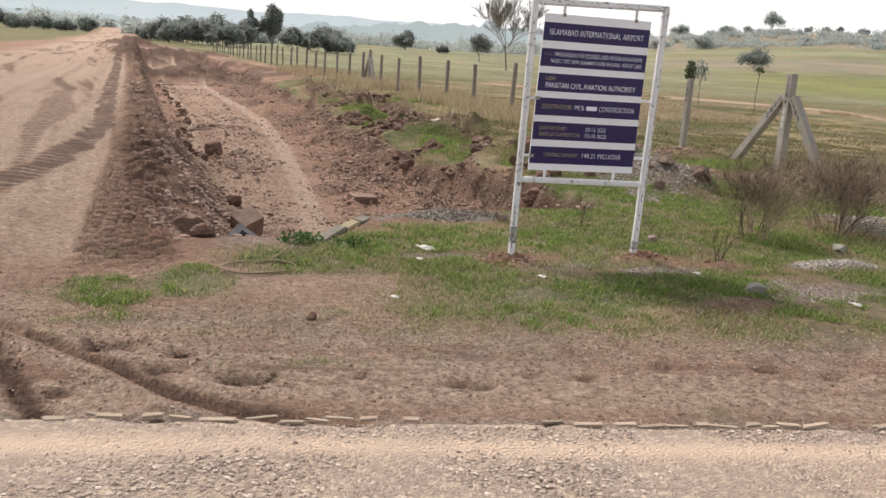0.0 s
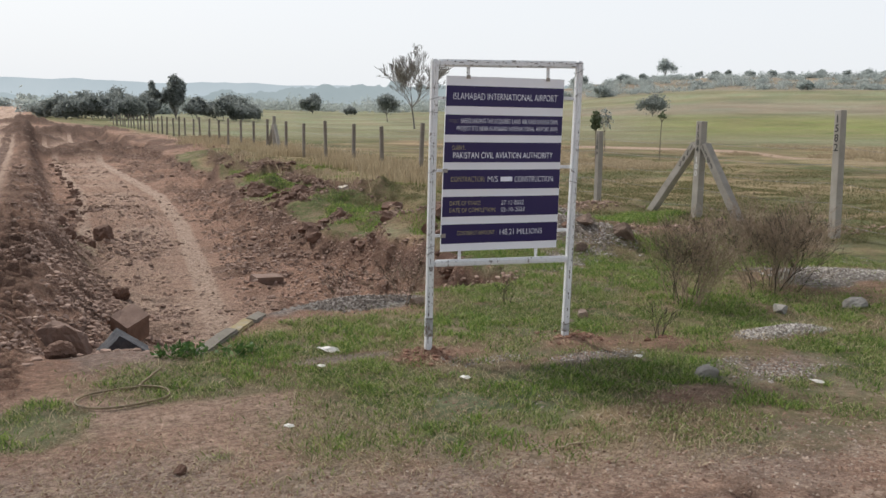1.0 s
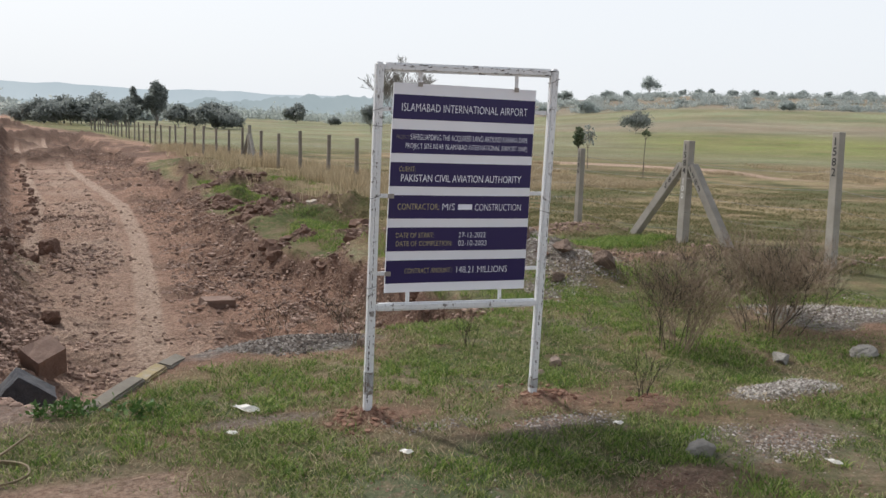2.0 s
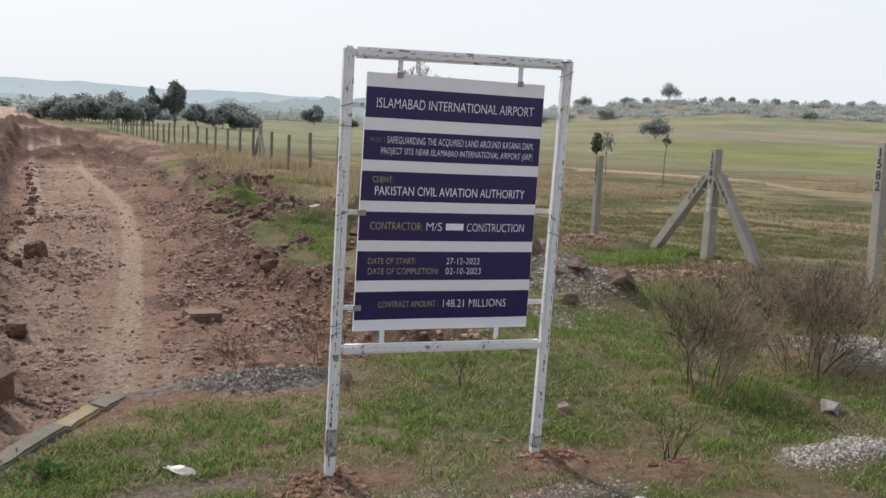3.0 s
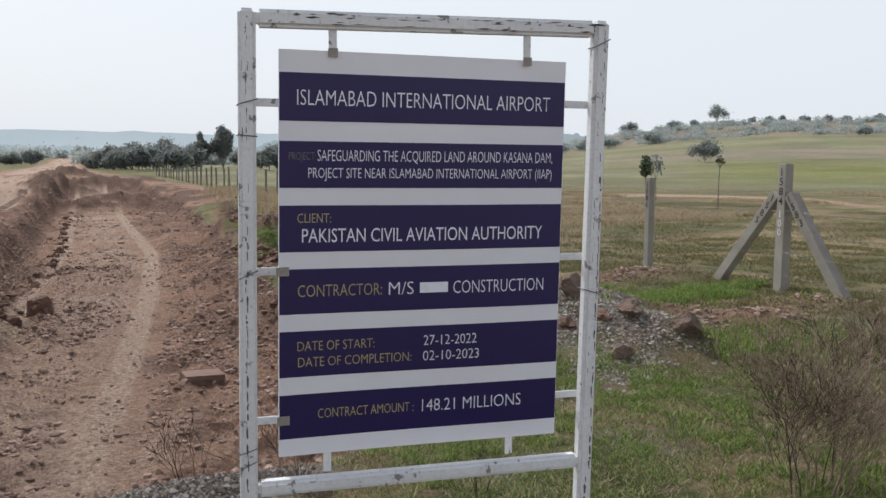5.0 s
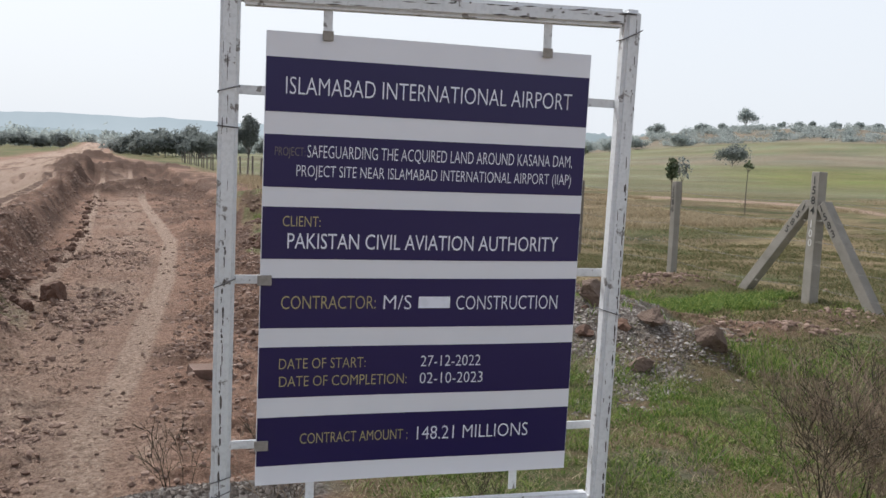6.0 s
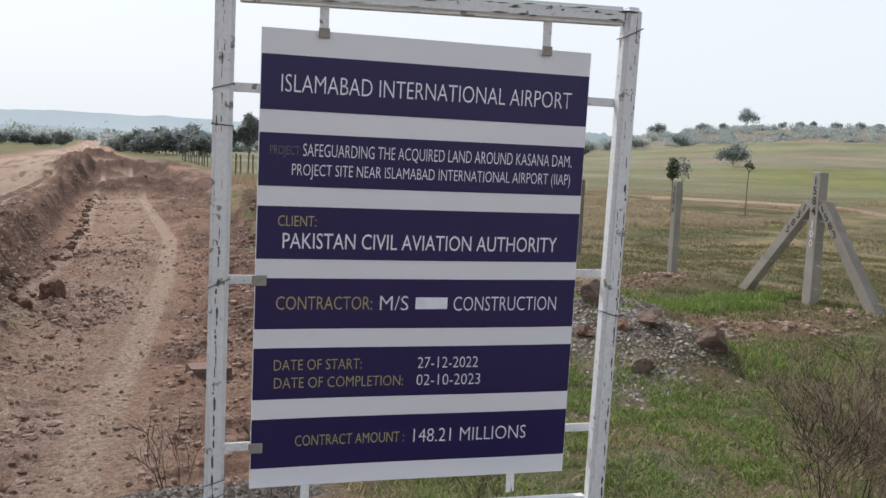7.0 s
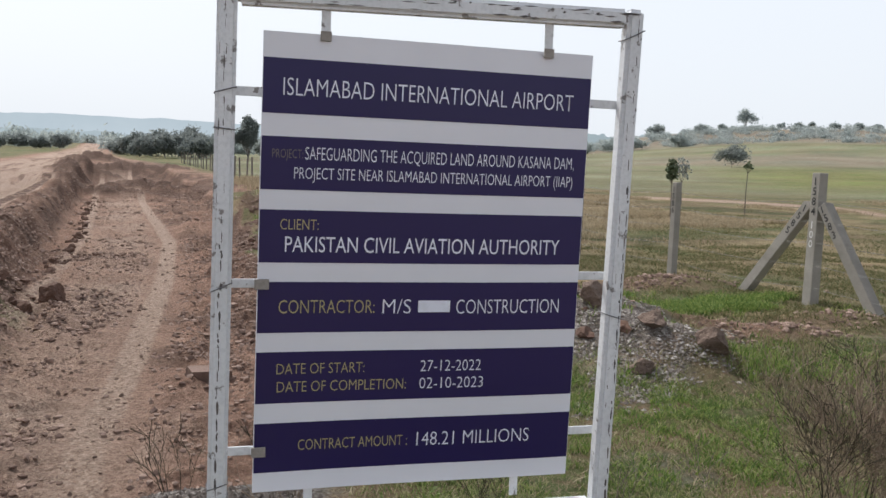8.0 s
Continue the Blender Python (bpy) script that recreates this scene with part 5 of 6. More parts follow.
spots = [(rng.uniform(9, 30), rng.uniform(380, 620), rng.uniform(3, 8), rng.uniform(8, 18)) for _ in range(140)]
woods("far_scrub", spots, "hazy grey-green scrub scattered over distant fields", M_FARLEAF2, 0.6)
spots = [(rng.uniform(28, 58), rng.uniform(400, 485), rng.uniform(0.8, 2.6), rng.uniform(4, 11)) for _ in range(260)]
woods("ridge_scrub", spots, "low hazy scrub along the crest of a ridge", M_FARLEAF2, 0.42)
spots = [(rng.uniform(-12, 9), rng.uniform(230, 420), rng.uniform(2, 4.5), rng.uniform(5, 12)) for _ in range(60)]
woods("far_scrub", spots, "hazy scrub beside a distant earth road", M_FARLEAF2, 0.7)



# ---- grass ----
def scatter(n, x0, x1, y0, y1, keep):
    x, y = rng.uniform(x0, x1, n), rng.uniform(y0, y1, n)
    ok = rng.random(n) < keep(x, y)
    return x[ok], y[ok]


def ellipses(spots):
    def keep(x, y):
        k = 0
        for bx, by, a, b in spots:
            k = np.maximum(k, np.exp(-(((x - bx) / a) ** 2 + ((y - by) / b) ** 2) * 1.3))
        return sstep(0.2, 0.8, k + 0.75 * fbm(x, y, 0.4, 4, 60))
    return keep


def seat(x, y, dz=0.0):
    return np.stack([x, y, land(x, y) + dz], 1)


def grass_mesh(name, x, y, h0, h1, w, material, lean=0.6):
    n = len(x)
    v, f = blades(seat(x, y, -0.004), rng.uniform(h0, h1, n), w * (0.6 + 0.8 * rng.random(n)), lean)
    return mesh_of(name, v, f, material)


gx, gy = scatter(520000, -0.8, 9.5, 3.6, 10.5, lambda x, y: (turf(x, y) * sstep(-0.22, 0.10, fbm(x, y, 0.18, 3, 58) + 0.04)) ** 1.2 * np.where(y > 8.5, 0.7, 1.0))
tagged(new("grass", grass_mesh("grass", gx, gy, 0.010, 0.042, 0.0028, M_GRASS, 1.4)), "short rough green grass over stony ground", "grass", kind="stuff")
gx, gy = scatter(330000, -0.6, 9, 3.9, 10.5, lambda x, y: sstep(0.30, 0.65, turf(x, y)) * sstep(-0.08, 0.14, fbm(x, y, 0.6, 4, 55)) * sstep(-0.06, 0.10, fbm(x, y, 0.16, 3, 94)))
tagged(new("grass_tufts", grass_mesh("grass_tufts", gx, gy, 0.018, 0.058, 0.0034, M_LUSH, 1.5)), "lusher tufts of bright green grass", "grass", kind="stuff")
gx, gy = scatter(190000, -0.6, 9.0, 3.4, 11, lambda x, y: (0.8 * sstep(0.05, 0.4, turf(x, y)) + 0.6 * np.exp(-((road_side(x, y) - 1.5) / 0.5) ** 2)) * sstep(-0.3, 0.2, fbm(x, y, 0.9, 4, 52)))
tagged(new("dry_grass", grass_mesh("dry_grass", gx, gy, 0.008, 0.04, 0.0026, M_DRY, 2.2)), "dry straw-coloured grass among the green", "grass", kind="stuff")
gx, gy = scatter(150000, 5, 26, 9, 34, lambda x, y: np.maximum(turf(x, y), sstep(8.5, 10, x)) * sstep(-0.25, 0.2, fbm(x, y, 0.9, 3, 101) + 0.05) * (x > lip_right(y) + 0.3) * 0.8)
tagged(new("field_grass", grass_mesh("field_grass", gx, gy, 0.02, 0.07, 0.007, M_FIELDGRASS, 1.8)), "short patchy field grass beyond the cutting", "grass", kind="stuff")
gx, gy = scatter(150000, 4.6, 9.5, 8.3, 30, lambda x, y: sstep(0.05, 0.3, x - lip_right(y)) * (1 - sstep(-0.06, 0.06, fbm(x, y, 1.3, 4, 43))) * sstep(-0.15, 0.1, fbm(x, y, 0.5, 4, 59)) * (1 - sstep(2.0, 4.0, x - lip_right(y))))
tagged(new("grass_tufts", grass_mesh("grass_tufts", gx, gy, 0.03, 0.11, 0.004, M_LUSH, 1.0)), "green tufts on the broken lip of the cutting", "grass", kind="stuff")
gx, gy = scatter(170000, 6.2, 17, 15, 60, lambda x, y: (x > lip_right(y) + 1.2) * np.exp(-((x - 9.4 - 0.03 * y) / 1.7) ** 2) * sstep(17, 21, y) * sstep(-0.12, 0.2, fbm(x, y, 1.7, 3, 90)))
tagged(new("tall_dry_grass", grass_mesh("tall_dry_grass", gx, gy, 0.18, 0.48, 0.008, M_DRY, 0.5)), "tall straw-coloured grass along the fence", "grass", kind="stuff")
gr, ga = scatter(520000, 24, 68, 30, 56, lambda r, a: np.exp(-((r - 44) / 18) ** 4) * 0.9)
gx, gy = gr * np.sin(np.radians(ga)), gr * np.cos(np.radians(ga))
ok = (sstep(-0.10, 0.10, fbm(gx * 0.5, gy * 0.5, 5, 4, 53)) * sstep(-0.12, 0.10, fbm(gx, gy, 1.6, 3, 170)) > rng.random(len(gx))) & (np.abs(gr - np.interp(ga, [30, 36, 40, 45, 48, 60], [57, 56, 55, 53, 45, 36])) > 2.0)
tagged(new("tall_dry_grass", grass_mesh("tall_dry_grass", gx[ok], gy[ok], 0.04, 0.20, 0.011, M_DRY, 1.6)), "patches of dry straw-coloured grass in the field", "grass", kind="stuff")
gx, gy = scatter(250000, 6.5, 17, 8.5, 19, lambda x, y: np.maximum(turf(x, y), 0.8 * sstep(8.0, 9.5, x)) * sstep(-0.16, 0.12, fbm(x, y, 0.5, 4, 171)) * (1 - ellipses([(8.5, 10.2, 1.1, 0.4), (10.0, 13.6, 1.2, 0.5), (10.2, 10.7, 1.1, 0.4), (6.8, 10.0, 1.0, 0.9)])(x, y)))
tagged(new("field_grass", grass_mesh("field_grass", gx, gy, 0.012, 0.055, 0.0045, M_FIELDGRASS, 1.6)), "short patchy olive grass round the fence posts", "grass", kind="stuff")
gx, gy = scatter(60000, 7.2, 11, 10.4, 13.2, ellipses([(9.0, 11.8, 1.0, 0.45), (8.0, 9.3, 0.5, 0.3), (10.2, 12.2, 0.8, 0.3)]))
tagged(new("grass_tufts", grass_mesh("grass_tufts", gx, gy, 0.03, 0.11, 0.005, M_LUSH, 1.2)), "bright green tufts between heaps of dug earth", "grass", kind="stuff")


def weed_clump(x, y, w, n, label):
    p = np.stack([rng.normal(0, w * 0.42, n), rng.normal(0, w * 0.25, n), rng.uniform(0.01, 0.065, n)], 1)
    v, f = leaves(p, 3, 0.02, 0.020, 5)
    v[:, 2] = np.maximum(v[:, 2], 0.004)
    ob = thing("weed", pose(*put(x, y)), label, "weed")
    part("leaves", mesh_of("leaves", v, f, M_WEED), ob)


weed_clump(1.36, 6.36, 0.22, 90, "low clump of broad-leaved green weeds by the kerb stone")
weed_clump(1.72, 6.22, 0.16, 40, "low clump of broad-leaved green weeds in grass")


# ---- stones, clods and litter ----
def stones_stuff(name, x, y, s0, s1, material, label, category, level=0, sink=0.3, flat=0.7, rough=0.3):
    s = s0 + (s1 - s0) * rng.random(len(x)) ** 3
    v, f = lumps(seat(x, y) - np.stack([0 * x, 0 * x, s * (sink - 0.45)], 1) * 1.0, s, level, rough, flat)
    tagged(new(name, mesh_of(name, v, f, material)), label, category, kind="stuff")


sx_, sy_ = scatter(14000, 2.2, 3.8, 7.0, 7.9, ellipses([(2.95, 7.45, 0.65, 0.22)]))
stones_stuff("gravel_heap", sx_, sy_, 0.006, 0.020, M_GRAVEL, "low heap of grey crushed stone on the cutting's edge", "gravel")
sx_, sy_ = scatter(13000, 5.0, 6.3, 4.9, 5.5, ellipses([(5.6, 5.2, 0.45, 0.18)]))
stones_stuff("gravel_heap", sx_, sy_, 0.005, 0.014, M_PALEGRAVEL, "thin spill of pale crushed stone in grass", "gravel")
sx_, sy_ = scatter(22000, 6.8, 9.6, 5.8, 8.0, ellipses([(8.2, 6.8, 1.0, 0.5)]))
stones_stuff("gravel_heap", sx_, sy_, 0.007, 0.022, M_PALEGRAVEL, "spread heap of grey crushed stone behind shrubs", "gravel")
sx_, sy_ = scatter(60000, 4.8, 8.4, 8.2, 12.0, lambda x, y: ellipses([(6.7, 10.0, 1.05, 0.95), (6.1, 8.9, 0.55, 0.4), (7.1, 9.3, 0.55, 0.45)])(x, y) * sstep(-0.16, 0.02, fbm(x, y, 0.55, 3, 110) + 0.06))
stones_stuff("gravel_heap", sx_, sy_, 0.006, 0.022, M_HEAPGRAVEL, "heap of grey gravel mixed with brown earth", "gravel")
sx_, sy_ = scatter(26000, 2.9, 6.0, 4.1, 5.7, ellipses([(4.9, 4.50, 0.45, 0.14), (3.85, 5.32, 0.55, 0.15), (4.45, 4.80, 0.3, 0.12), (3.3, 5.5, 0.35, 0.12)]))
stones_stuff("loose_gravel", sx_, sy_, 0.004, 0.012, M_HEAPGRAVEL, "loose grey stones scattered in thin grass", "gravel")
sx_, sy_ = scatter(70000, -0.8, 6.5, 2.4, 5.0, lambda x, y: (road_side(x, y) > 0.03) * ((x > 1.0) | (swing(x, y, 0.0) > 0.10)) * (0.15 + 0.7 * np.exp(-((road_side(x, y) - 1.15) / 0.45) ** 2)) * 0.8)
stones_stuff("roadside_grit", sx_, sy_, 0.0025, 0.011, leafy("brown_grit", (0.17, 0.10, 0.075), (0.27, 0.18, 0.13), (0.42, 0.35, 0.29), 0.95, 0.0), "fine brown and grey grit on trodden earth", "gravel")


sx_, sy_ = scatter(7000, -1.2, 6.0, 2.6, 6.2, lambda x, y: (road_side(x, y) > 0.04) * ((x > 1.0) | (swing(x, y, 0.0) > 0.10)) * (1 - turf(x, y)) * sstep(-0.2, 0.2, fbm(x, y, 0.5, 3, 86)))
stones_stuff("earth_crumbs", sx_, sy_, 0.002, 0.014, leafy("dark_crumbs", (0.12, 0.072, 0.052), (0.20, 0.125, 0.092), (0.30, 0.20, 0.15), 0.97, 0.0), "dark crumbs of earth on the trodden verge", "earth")


def on_road(n):
    u, v = rng.uniform(-3.2, 3.6, n), rng.uniform(0.0, 1.35, n)
    return 1.36 + RD[0] * u + RN[0] * v, 2.74 + RD[1] * u + RN[1] * v


rx, ry = on_road(45000)
lane_v = (1.36 - rx) * -RN[0] + (2.74 - ry) * -RN[1]
free = (np.abs(lane_v - 0.19) > 0.075) | (rng.random(len(rx)) < 0.12)
rx, ry = rx[free], ry[free]
rs = 0.0025 + 0.0075 * rng.random(len(rx)) ** 2.5
v, f = lumps(np.stack([rx, ry, 0.088 + 0 * rx], 1), rs * 1.15, 0, 0.3, 0.45)
tagged(new("road_chippings", mesh_of("road_chippings", v, f, leafy("pale_chippings", (0.20, 0.150, 0.125), (0.40, 0.315, 0.262), (0.58, 0.485, 0.415), 0.95, 0.0))), "pale stone chippings set in the dusty road", "gravel", kind="stuff")


def clod_keep(x, y):
    t = trench(x, y)
    e = np.clip(4 * t * (1 - t), 0, 1)
    sh = (1 - sstep(0.15, 0.5, np.abs(x - 0.5 - 0.5 * fbm(x, y, 1.2, 3, 95)))) * sstep(5.8, 7.5, y) * sstep(-0.1, 0.2, fbm(x, y, 0.6, 3, 96))
    sp = sstep(0, 0.5, x - lip_right(y)) * (1 - sstep(1.2, 2.4, x - lip_right(y))) * sstep(9.5, 11, y) * sstep(-0.02, 0.14, fbm(x, y, 1.3, 4, 43))
    fl = t * (0.15 + 0.65 * sstep(-0.05, 0.25, fbm(x, y, 1.1, 4, 70) + 0.30 * sstep(3.4, 5.0, x)))
    tr = track(x, y, [2.35, 2.43, 2.83, 3.53, 4.06, 3.96, 3.87], [9, 10.9, 14, 20.4, 27.9, 39, 58], 0.4)
    return np.clip(np.maximum.reduce([e, sh, 0.8 * sp, fl]) * (1 - 0.85 * tr), 0, 1)


M_CLODS = leafy("broken_earth", (0.155, 0.104, 0.082), (0.255, 0.176, 0.140), (0.390, 0.285, 0.230), 0.97, 0.0)
sx_, sy_ = scatter(105000, -0.1, 7, 6.2, 15, lambda x, y: clod_keep(x, y) * (0.25 + 0.75 * sstep(-0.12, 0.12, fbm(x, y, 0.4, 3, 150))))
stones_stuff("earth_clods", sx_, sy_, 0.004, 0.036, M_CLODS, "crumbled red-brown earth clods in the cutting", "earth", 1, 0.3, 0.75, 0.4)
sx_, sy_ = scatter(30000, -0.1, 8, 15, 28, clod_keep)
stones_stuff("earth_clods", sx_, sy_, 0.008, 0.050, M_CLODS, "crumbled red-brown earth clods in the cutting", "earth", 1, 0.3, 0.7, 0.4)
sx_, sy_ = scatter(9000, -0.3, 9.5, 28, 62, clod_keep)
stones_stuff("earth_clods", sx_, sy_, 0.015, 0.08, M_CLODS, "crumbled red-brown earth clods along the far cutting", "earth", 1, 0.3, 0.6, 0.4)
sx_, sy_ = scatter(16000, 7.3, 13, 9, 14.8, ellipses([(8.5, 10.2, 1.1, 0.4), (10.0, 13.6, 1.2, 0.5), (10.2, 10.7, 1.0, 0.4), (11.6, 9.2, 1.0, 0.5)]))
stones_stuff("earth_clods", sx_, sy_, 0.006, 0.040, M_CLODS, "reddish earth clods dug out round the fence posts", "earth", 1, 0.3, 0.7, 0.4)
sx_, sy_ = scatter(4200, 2.5, 5.0, 5.1, 6.1, ellipses([(4.02, 5.66, 0.24, 0.14), (2.88, 5.76, 0.2, 0.12), (4.55, 5.38, 0.22, 0.12)]))
stones_stuff("earth_clods", sx_, sy_, 0.004, 0.026, leafy("fresh_red_earth", (0.145, 0.076, 0.052), (0.195, 0.108, 0.075), (0.25, 0.155, 0.115), 0.97, 0.0), "fresh red earth packed round the sign's feet", "earth", 1, 0.3, 0.7, 0.4)


def spoil_lumps():
    n = 640
    x, y = rng.uniform(4.8, 8.5, n * 5), rng.uniform(9.5, 30, n * 5)
    e = x - lip_right(y)
    ok = (e > -0.25) & (e < 2.0) & (rng.random(n * 5) < np.exp(-(e / 1.1) ** 2) * sstep(-0.02, 0.14, fbm(x, y, 1.3, 4, 43)))
    x, y = x[ok][:n], y[ok][:n]
    v, f = lumps(seat(x, y, 0.0), 0.03 + 0.13 * rng.random(len(x)) ** 2, 2, 0.36, 0.7)
    tagged(new("earth_lumps", mesh_of("earth_lumps", v, f, M_CLOD)), "dark earth lumps thrown up along the cutting's lip", "earth", kind="stuff")


spoil_lumps()
n_ = 110
ly = rng.uniform(17, 52, n_)
lx = np.interp(ly, [17, 22, 29, 46], [1.15, 1.42, 1.72, 1.62]) + rng.normal(0, 0.09, n_)
v, f = lumps(seat(lx, ly, 0.02), 0.03 + 0.09 * rng.random(n_) ** 2, 2, 0.36, 0.8)
tagged(new("earth_lumps", mesh_of("earth_lumps", v, f, M_CLOD)), "row of dark earth lumps along the wheel track", "earth", kind="stuff")


def boulder(name, x, y, sx, sy, sz, turn, seed, material, label, lift=0.25, block=False, tilt=(0, 0), category="rock"):
    """A broken rock: a cut, jittered and softened block."""
    r = random.Random(seed)
    bm = bmesh.new()
    if block:
        bmesh.ops.create_cube(bm, size=2)
        bmesh.ops.subdivide_edges(bm, edges=bm.edges[:], cuts=3, use_grid_fill=True)
    else:
        bmesh.ops.create_icosphere(bm, subdivisions=3, radius=1.1)
        bmesh.ops.subdivide_edges(bm, edges=bm.edges[:], cuts=1, use_grid_fill=True)
        for _ in range(4 if material is M_CLOD else 11):
            n = Vector((r.gauss(0, 1), r.gauss(0, 1), r.gauss(0, 0.8))).normalized()
            d = r.uniform(0.55, 0.85)
            for v in bm.verts:
                over = v.co.dot(n) - d
                if over > 0:
                    v.co -= n * over
    for v in bm.verts:
        p = v.co * 2.2 + Vector((seed, seed * 2.0, 0))
        v.co += v.co.normalized() * ((0.13 if block else 0.12) * noise.noise(p) + 0.06 * noise.noise(p * 3) + 0.04 * noise.noise(p * 7))
    if material is M_CLOD:
        for v in bm.verts:
            v.co += v.co.normalized() * 0.12 * noise.noise(v.co * 4 + Vector((seed, 0, 0)))
    bm.transform(Matrix.Diagonal((sx, sy, sz, 1)))
    me = bm_mesh(name, bm, material)
    return thing(name, pose(*put(x, y, sz * lift), tilt[0], tilt[1], turn), label, category, me=me)


boulder("boulder", 0.70, 8.48, 0.24, 0.20, 0.22, -20, 1, M_REDROCK, "rounded brown boulder half sunk in loose earth", 0.4)
boulder("stone_block", 1.34, 9.65, 0.145, 0.12, 0.155, 32, 2, M_REDROCK, "squared brown stone block tipped on its corner in loose earth", 0.95, True, (26, -18))
boulder("slate_rock", 1.17, 8.46, 0.17, 0.09, 0.13, 12, 3, M_BLUEROCK, "dark blue-grey pointed rock lying on gravelly earth", 0.9, True, (14, 38))
boulder("small_rock", 0.62, 6.75, 0.09, 0.08, 0.07, 0, 4, M_CLOD, "small dark clod on trodden gravelly earth", 0.5)
boulder("earth_lump", 1.72, 18.2, 0.22, 0.2, 0.19, 0, 5, M_CLOD, "large dark earth lump beside the wheel track", 0.7)
boulder("earth_lump", 1.45, 17.2, 0.12, 0.11, 0.10, 40, 6, M_CLOD, "dark earth lump beside the wheel track", 0.6)
boulder("earth_lump", 1.05, 15.9, 0.12, 0.10, 0.10, 10, 7, M_CLOD, "dark earth lump beside the wheel track", 0.6)
boulder("earth_lump", 1.50, 12.4, 0.12, 0.11, 0.13, 70, 8, M_CLOD, "dark earth lump in the cutting", 0.6)
boulder("earth_lump", 1.50, 21.6, 0.10, 0.09, 0.09, 70, 9, M_CLOD, "dark earth lump in the cutting", 0.6)
boulder("earth_lump", 1.62, 25.4, 0.10, 0.09, 0.09, 20, 10, M_CLOD, "dark earth lump in the cutting", 0.6)
boulder("earth_lump", 1.72, 28.9, 0.14, 0.12, 0.13, 20, 11, M_CLOD, "dark earth lump in the cutting", 0.6)
boulder("stone_slab", 3.62, 13.1, 0.22, 0.11, 0.07, 12, 12, M_REDROCK, "flat brown stone slab lying in broken earth", 0.5, True, (6, 4))
boulder("marker_stone", 7.00, 19.2, 0.10, 0.08, 0.22, 10, 13, plain("pale_limestone", (0.42, 0.37, 0.31), (0.33, 0.28, 0.225), 6, 0.9, 40, 0.4), "pale upright stone standing in earth spoil", 0.0, True, (6, -14))
boulder("earth_lump", 7.10, 9.10, 0.16, 0.13, 0.12, 15, 14, M_HEAPEARTH, "brown earth lump at the foot of a gravel heap", 0.5)
boulder("earth_lump", 6.55, 10.05, 0.20, 0.15, 0.12, 40, 24, M_HEAPEARTH, "brown earth lump lying on the gravel heap", 0.4)
boulder("earth_lump", 6.75, 9.45, 0.18, 0.12, 0.10, 70, 25, M_HEAPEARTH, "brown earth lump lying on the gravel heap", 0.4)
boulder("earth_lump", 6.35, 8.95, 0.12, 0.10, 0.08, 10, 26, M_HEAPEARTH, "brown earth lump at the foot of a gravel heap", 0.5)
boulder("rubble_stone", 4.25, 4.58, 0.10, 0.075, 0.055, 15, 15, plain("grey_rubble", (0.25, 0.235, 0.21), (0.18, 0.165, 0.145), 6, 0.9, 40, 0.5), "rough grey rubble stone lying in grass", 0.4)
boulder("rubble_stone", 6.25, 5.85, 0.10, 0.08, 0.05, 60, 16, plain("grey_rubble", (0.25, 0.235, 0.21), (0.18, 0.165, 0.145), 6, 0.9, 40, 0.5), "grey rubble stone in grass beside the shrubs", 0.5)
boulder("rubble_stone", 7.05, 5.75, 0.14, 0.09, 0.06, 20, 17, plain("grey_rubble", (0.25, 0.235, 0.21), (0.18, 0.165, 0.145), 6, 0.9, 40, 0.5), "grey rubble stone in grass beside the gravel", 0.5)
boulder("rubble_stone", 3.45, 7.25, 0.07, 0.05, 0.05, 20, 18, M_ROCK, "small brown stone by the gravel heap", 0.4)
boulder("rubble_stone", 4.55, 6.35, 0.05, 0.05, 0.05, 20, 19, M_ROCK, "small pinkish stone in grass", 0.5)
boulder("rubble_stone", 4.28, 6.15, 0.05, 0.04, 0.04, 50, 20, M_ROCK, "small pinkish stone in grass", 0.5)
boulder("small_rock", 1.02, 4.38, 0.028, 0.028, 0.026, 50, 21, M_CLOD, "small dark clod on trodden earth", 0.6)


# two lengths of old kerb, one with worn yellow paint
def kerb(x, y, turn, L, material, label, tilt):
    bm = box_bm(L, 0.10, 0.20, 0.012, (0, 0, 0), 2)
    bmesh.ops.subdivide_edges(bm, edges=[e for e in bm.edges if e.calc_length() > L * 0.6], cuts=6)
    for v in bm.verts:
        v.co += Vector((noise.noise(v.co * 9), noise.noise(v.co * 9 + Vector((5, 0, 0))), noise.noise(v.co * 9 + Vector((0, 5, 0))))) * 0.012
    ob = thing("kerb_stone", pose(x, y, -0.06, tilt[0], tilt[1], turn), label, "kerb stone", "old kerb stones")
    part("block", bm_mesh("block", bm, material), ob)


kerb(1.60, 6.60, 55, 0.60, M_KERB, "old grey concrete kerb stone with dark stains, half buried", (10, -3))
kerb(1.865, 6.975, 55, 0.30, M_KERBPAINT, "old concrete kerb stone with worn yellow paint", (8, -2))
kerb(2.03, 7.22, 58, 0.28, M_KERB, "broken dark end of an old kerb stone", (14, 3))


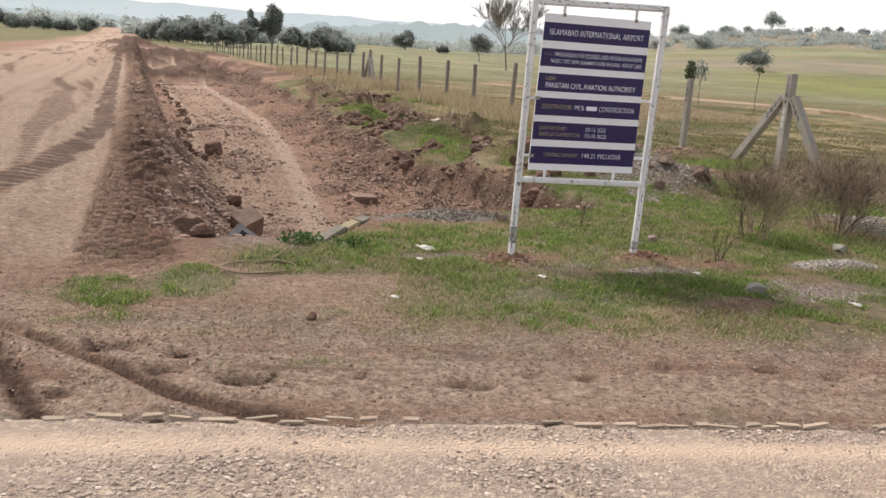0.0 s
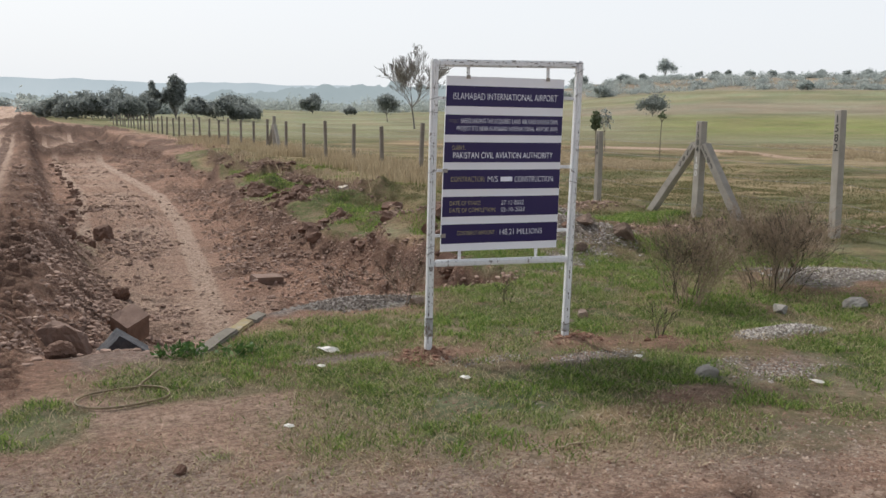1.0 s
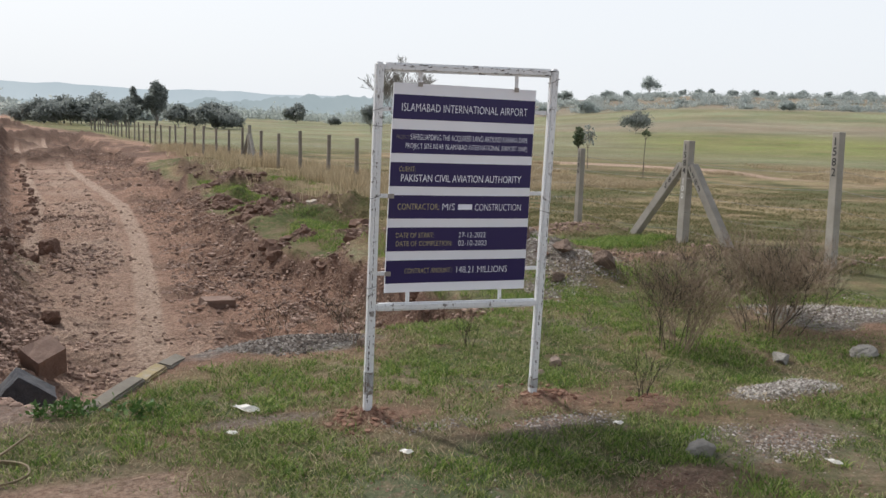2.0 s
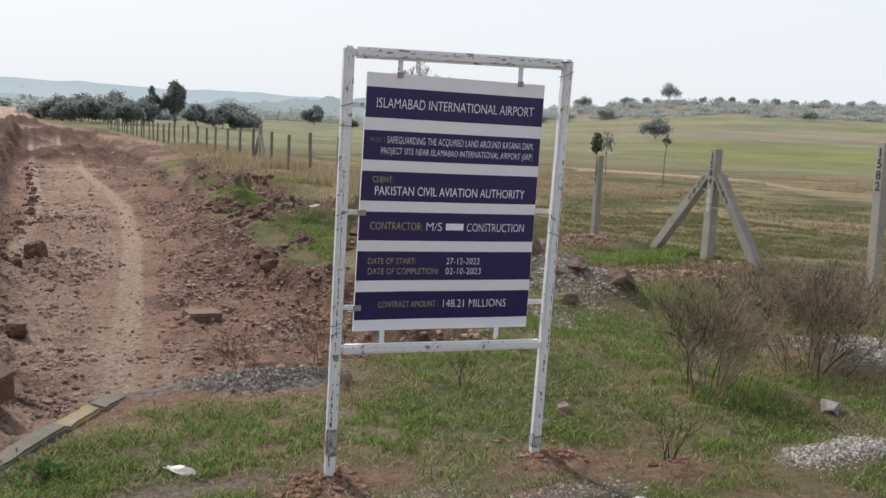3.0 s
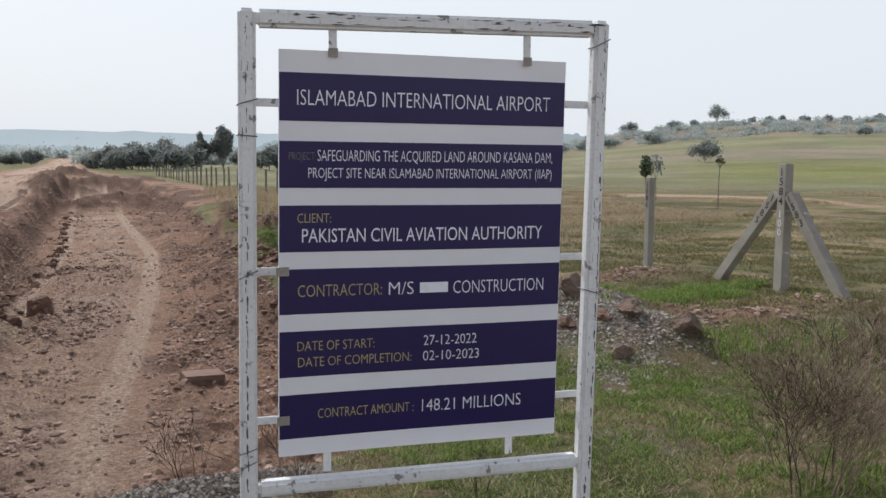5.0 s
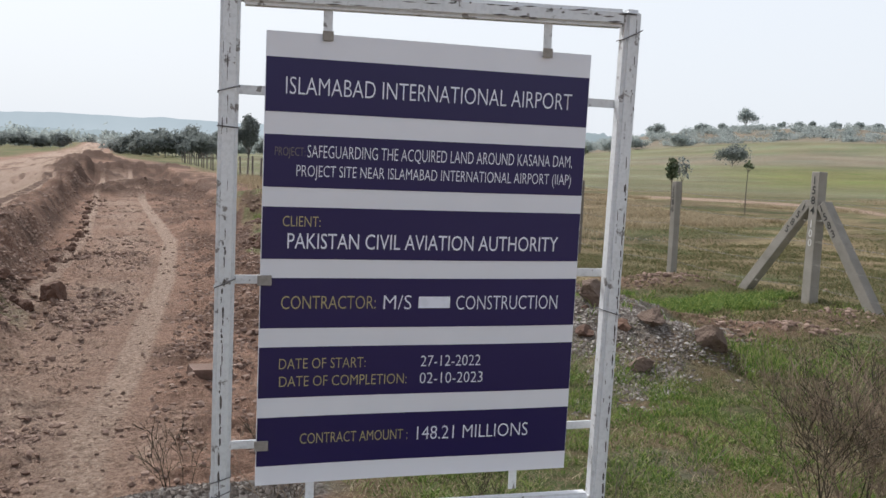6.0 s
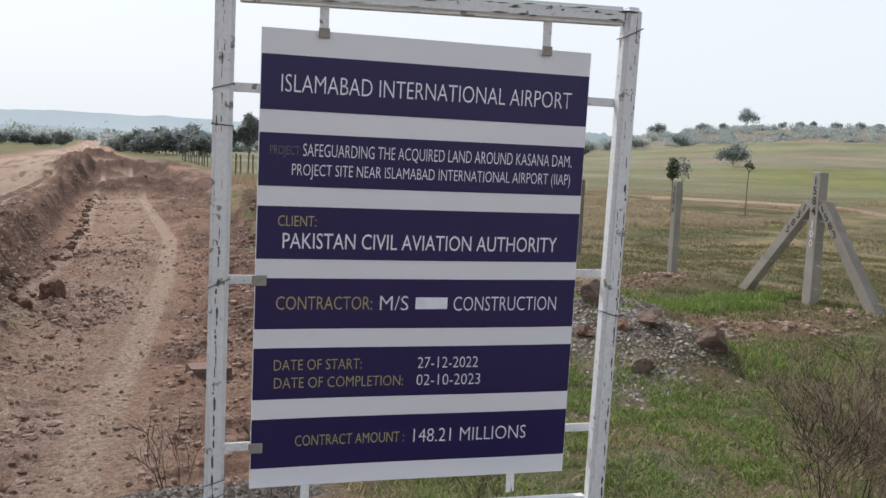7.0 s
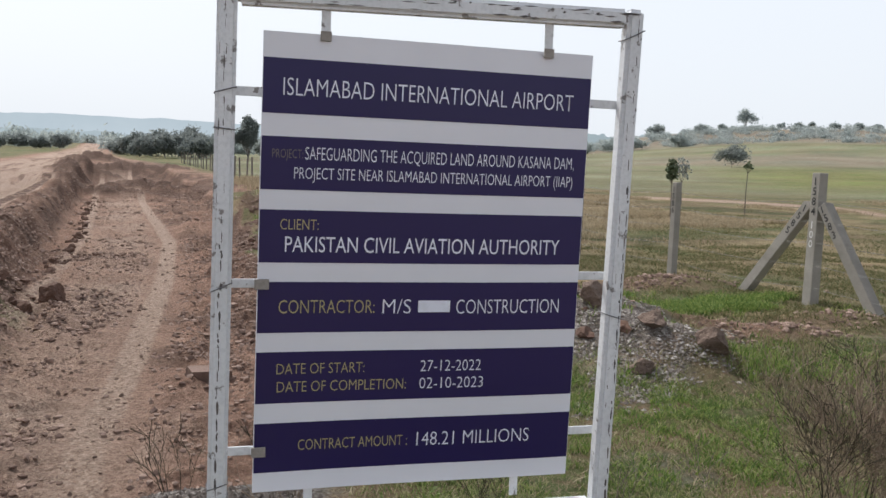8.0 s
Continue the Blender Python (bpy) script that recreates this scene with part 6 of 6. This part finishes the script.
def hose():
    c = Vector((0.90, 5.58, 0))
    pts = []
    for i in range(46):
        a = 0.5 + i / 45 * 6.9
        r = 1 + 0.05 * math.sin(a * 2.3) + 0.03 * (i / 45)
        x, y = c.x + 0.235 * r * math.cos(a), c.y + 0.17 * r * math.sin(a)
        pts.append(put(x, y, 0.014 + 0.012 * (i > 38)))
    for i in range(7):
        p = pts[-1]
        pts.append((p[0] + 0.022, p[1] + 0.026, p[2] + 0.006))
    P = np.array(pts)
    D = np.gradient(P, axis=0)
    D /= np.linalg.norm(D, axis=1)[:, None]
    A = np.cross(D, [[0, 0, 1.0]])
    A /= np.linalg.norm(A, axis=1)[:, None]
    B = np.cross(D, A)
    ang = np.arange(8) * math.pi / 4
    v = (P[:, None] + 0.0062 * (A[:, None] * np.cos(ang)[None, :, None] + B[:, None] * np.sin(ang)[None, :, None])).reshape(-1, 3)
    i = np.arange(len(P) * 8).reshape(-1, 8)
    f = np.stack([i[:-1], np.roll(i[:-1], -1, 1), np.roll(i[1:], -1, 1), i[1:]], -1).reshape(-1, 4)
    thing("hose_loop", Matrix(), "loop of muddy yellow plastic hose lying on bare earth", "hose", me=mesh_of("hose_loop", v, f, M_HOSE, True))


hose()


def scrap(x, y, L, W, turn, label, lift=0.02):
    bm = bmesh.new()
    bmesh.ops.create_grid(bm, x_segments=6, y_segments=4, size=0.5)
    for v in bm.verts:
        v.co = Vector((v.co.x * L * (1 + 0.15 * math.sin(v.co.y * 9)), v.co.y * W * (1 - 0.4 * v.co.x), 0.08 * L * math.sin(v.co.x * 6 + v.co.y * 4) + 0.05 * L * math.cos(v.co.y * 8)))
    ext = bmesh.ops.extrude_face_region(bm, geom=bm.faces[:])
    bmesh.ops.translate(bm, vec=(0, 0, -0.003), verts=[g for g in ext["geom"] if isinstance(g, bmesh.types.BMVert)])
    bmesh.ops.recalc_face_normals(bm, faces=bm.faces[:])
    thing("paper_scrap", pose(*put(x, y, lift), 8, 6, turn), label, "litter", "scraps of litter in the grass", bm_mesh("paper_scrap", bm, M_PAPER))


scrap(2.27, 6.08, 0.14, 0.045, -35, "curled white paper scrap lying on grass", 0.03)
scrap(2.10, 5.72, 0.05, 0.03, 10, "small white paper scrap lying on grass", 0.03)
scrap(2.84, 5.16, 0.06, 0.035, 5, "small white paper scrap lying on grass", 0.03)
scrap(1.62, 4.76, 0.05, 0.025, -15, "small pale paper scrap lying on thin grass", 0.03)
scrap(4.12, 5.10, 0.06, 0.03, 12, "small white paper scrap lying on gravel", 0.035)
scrap(4.83, 4.25, 0.08, 0.02, -60, "narrow white scrap lying on loose gravel", 0.03)


def stick(x, y, L, turn, label):
    segs, p = [], Vector((-L / 2, 0, 0))
    for i in range(8):
        q = p + Vector((L / 8, 0.012 * math.sin(i * 2.1), 0.004 * math.sin(i * 1.3)))
        segs.append((p[:], q[:], 0.0055 - 0.0004 * i, 0.0051 - 0.0004 * i))
        p = q
    v, f = tubes(segs, 5)
    thing("stick", pose(*put(x, y, 0.012), 0, 0, turn), label, "stick", me=mesh_of("stick", v, f, M_STICK, True))


stick(1.52, 3.72, 0.36, -28, "thin pale dry stick lying on trodden earth")
stick(2.85, 3.95, 0.26, 2, "thin pale dry stick lying on trodden earth")

# flat chips of broken paving along the road's edge
random.seed(12)
chip_meshes = []
for s in range(4):
    bm = box_bm(1, 1, 1, 0.05)
    bmesh.ops.subdivide_edges(bm, edges=[e for e in bm.edges if e.calc_length() > 0.6], cuts=2)
    for v in bm.verts:
        v.co.x += 0.3 * noise.noise(v.co * 2.3 + Vector((s * 7, 0, 0)))
        v.co.y += 0.5 * noise.noise(v.co * 2.3 + Vector((0, s * 7, 0)))
    chip_meshes.append(bm_mesh("edge_chip", bm, M_CHIP))
u = -1.6
while u < 2.6:
    L = random.uniform(0.03, 0.13)
    W = random.uniform(0.015, 0.03)
    if random.random() < 0.8:
        off = 0.02 + random.uniform(-0.02, 0.03)
        x, y = 1.36 + RD[0] * u - RN[0] * off, 2.74 + RD[1] * u - RN[1] * off
        part("edge_chip", chip_meshes[random.randrange(4)], road, "", pose(x, y, 0.092, random.uniform(-8, 8), random.uniform(-6, 6), -13 + random.uniform(-14, 14)) @ Matrix.Diagonal((L, W, random.uniform(0.007, 0.014), 1)))
    u += L + random.uniform(0.0, 0.06)
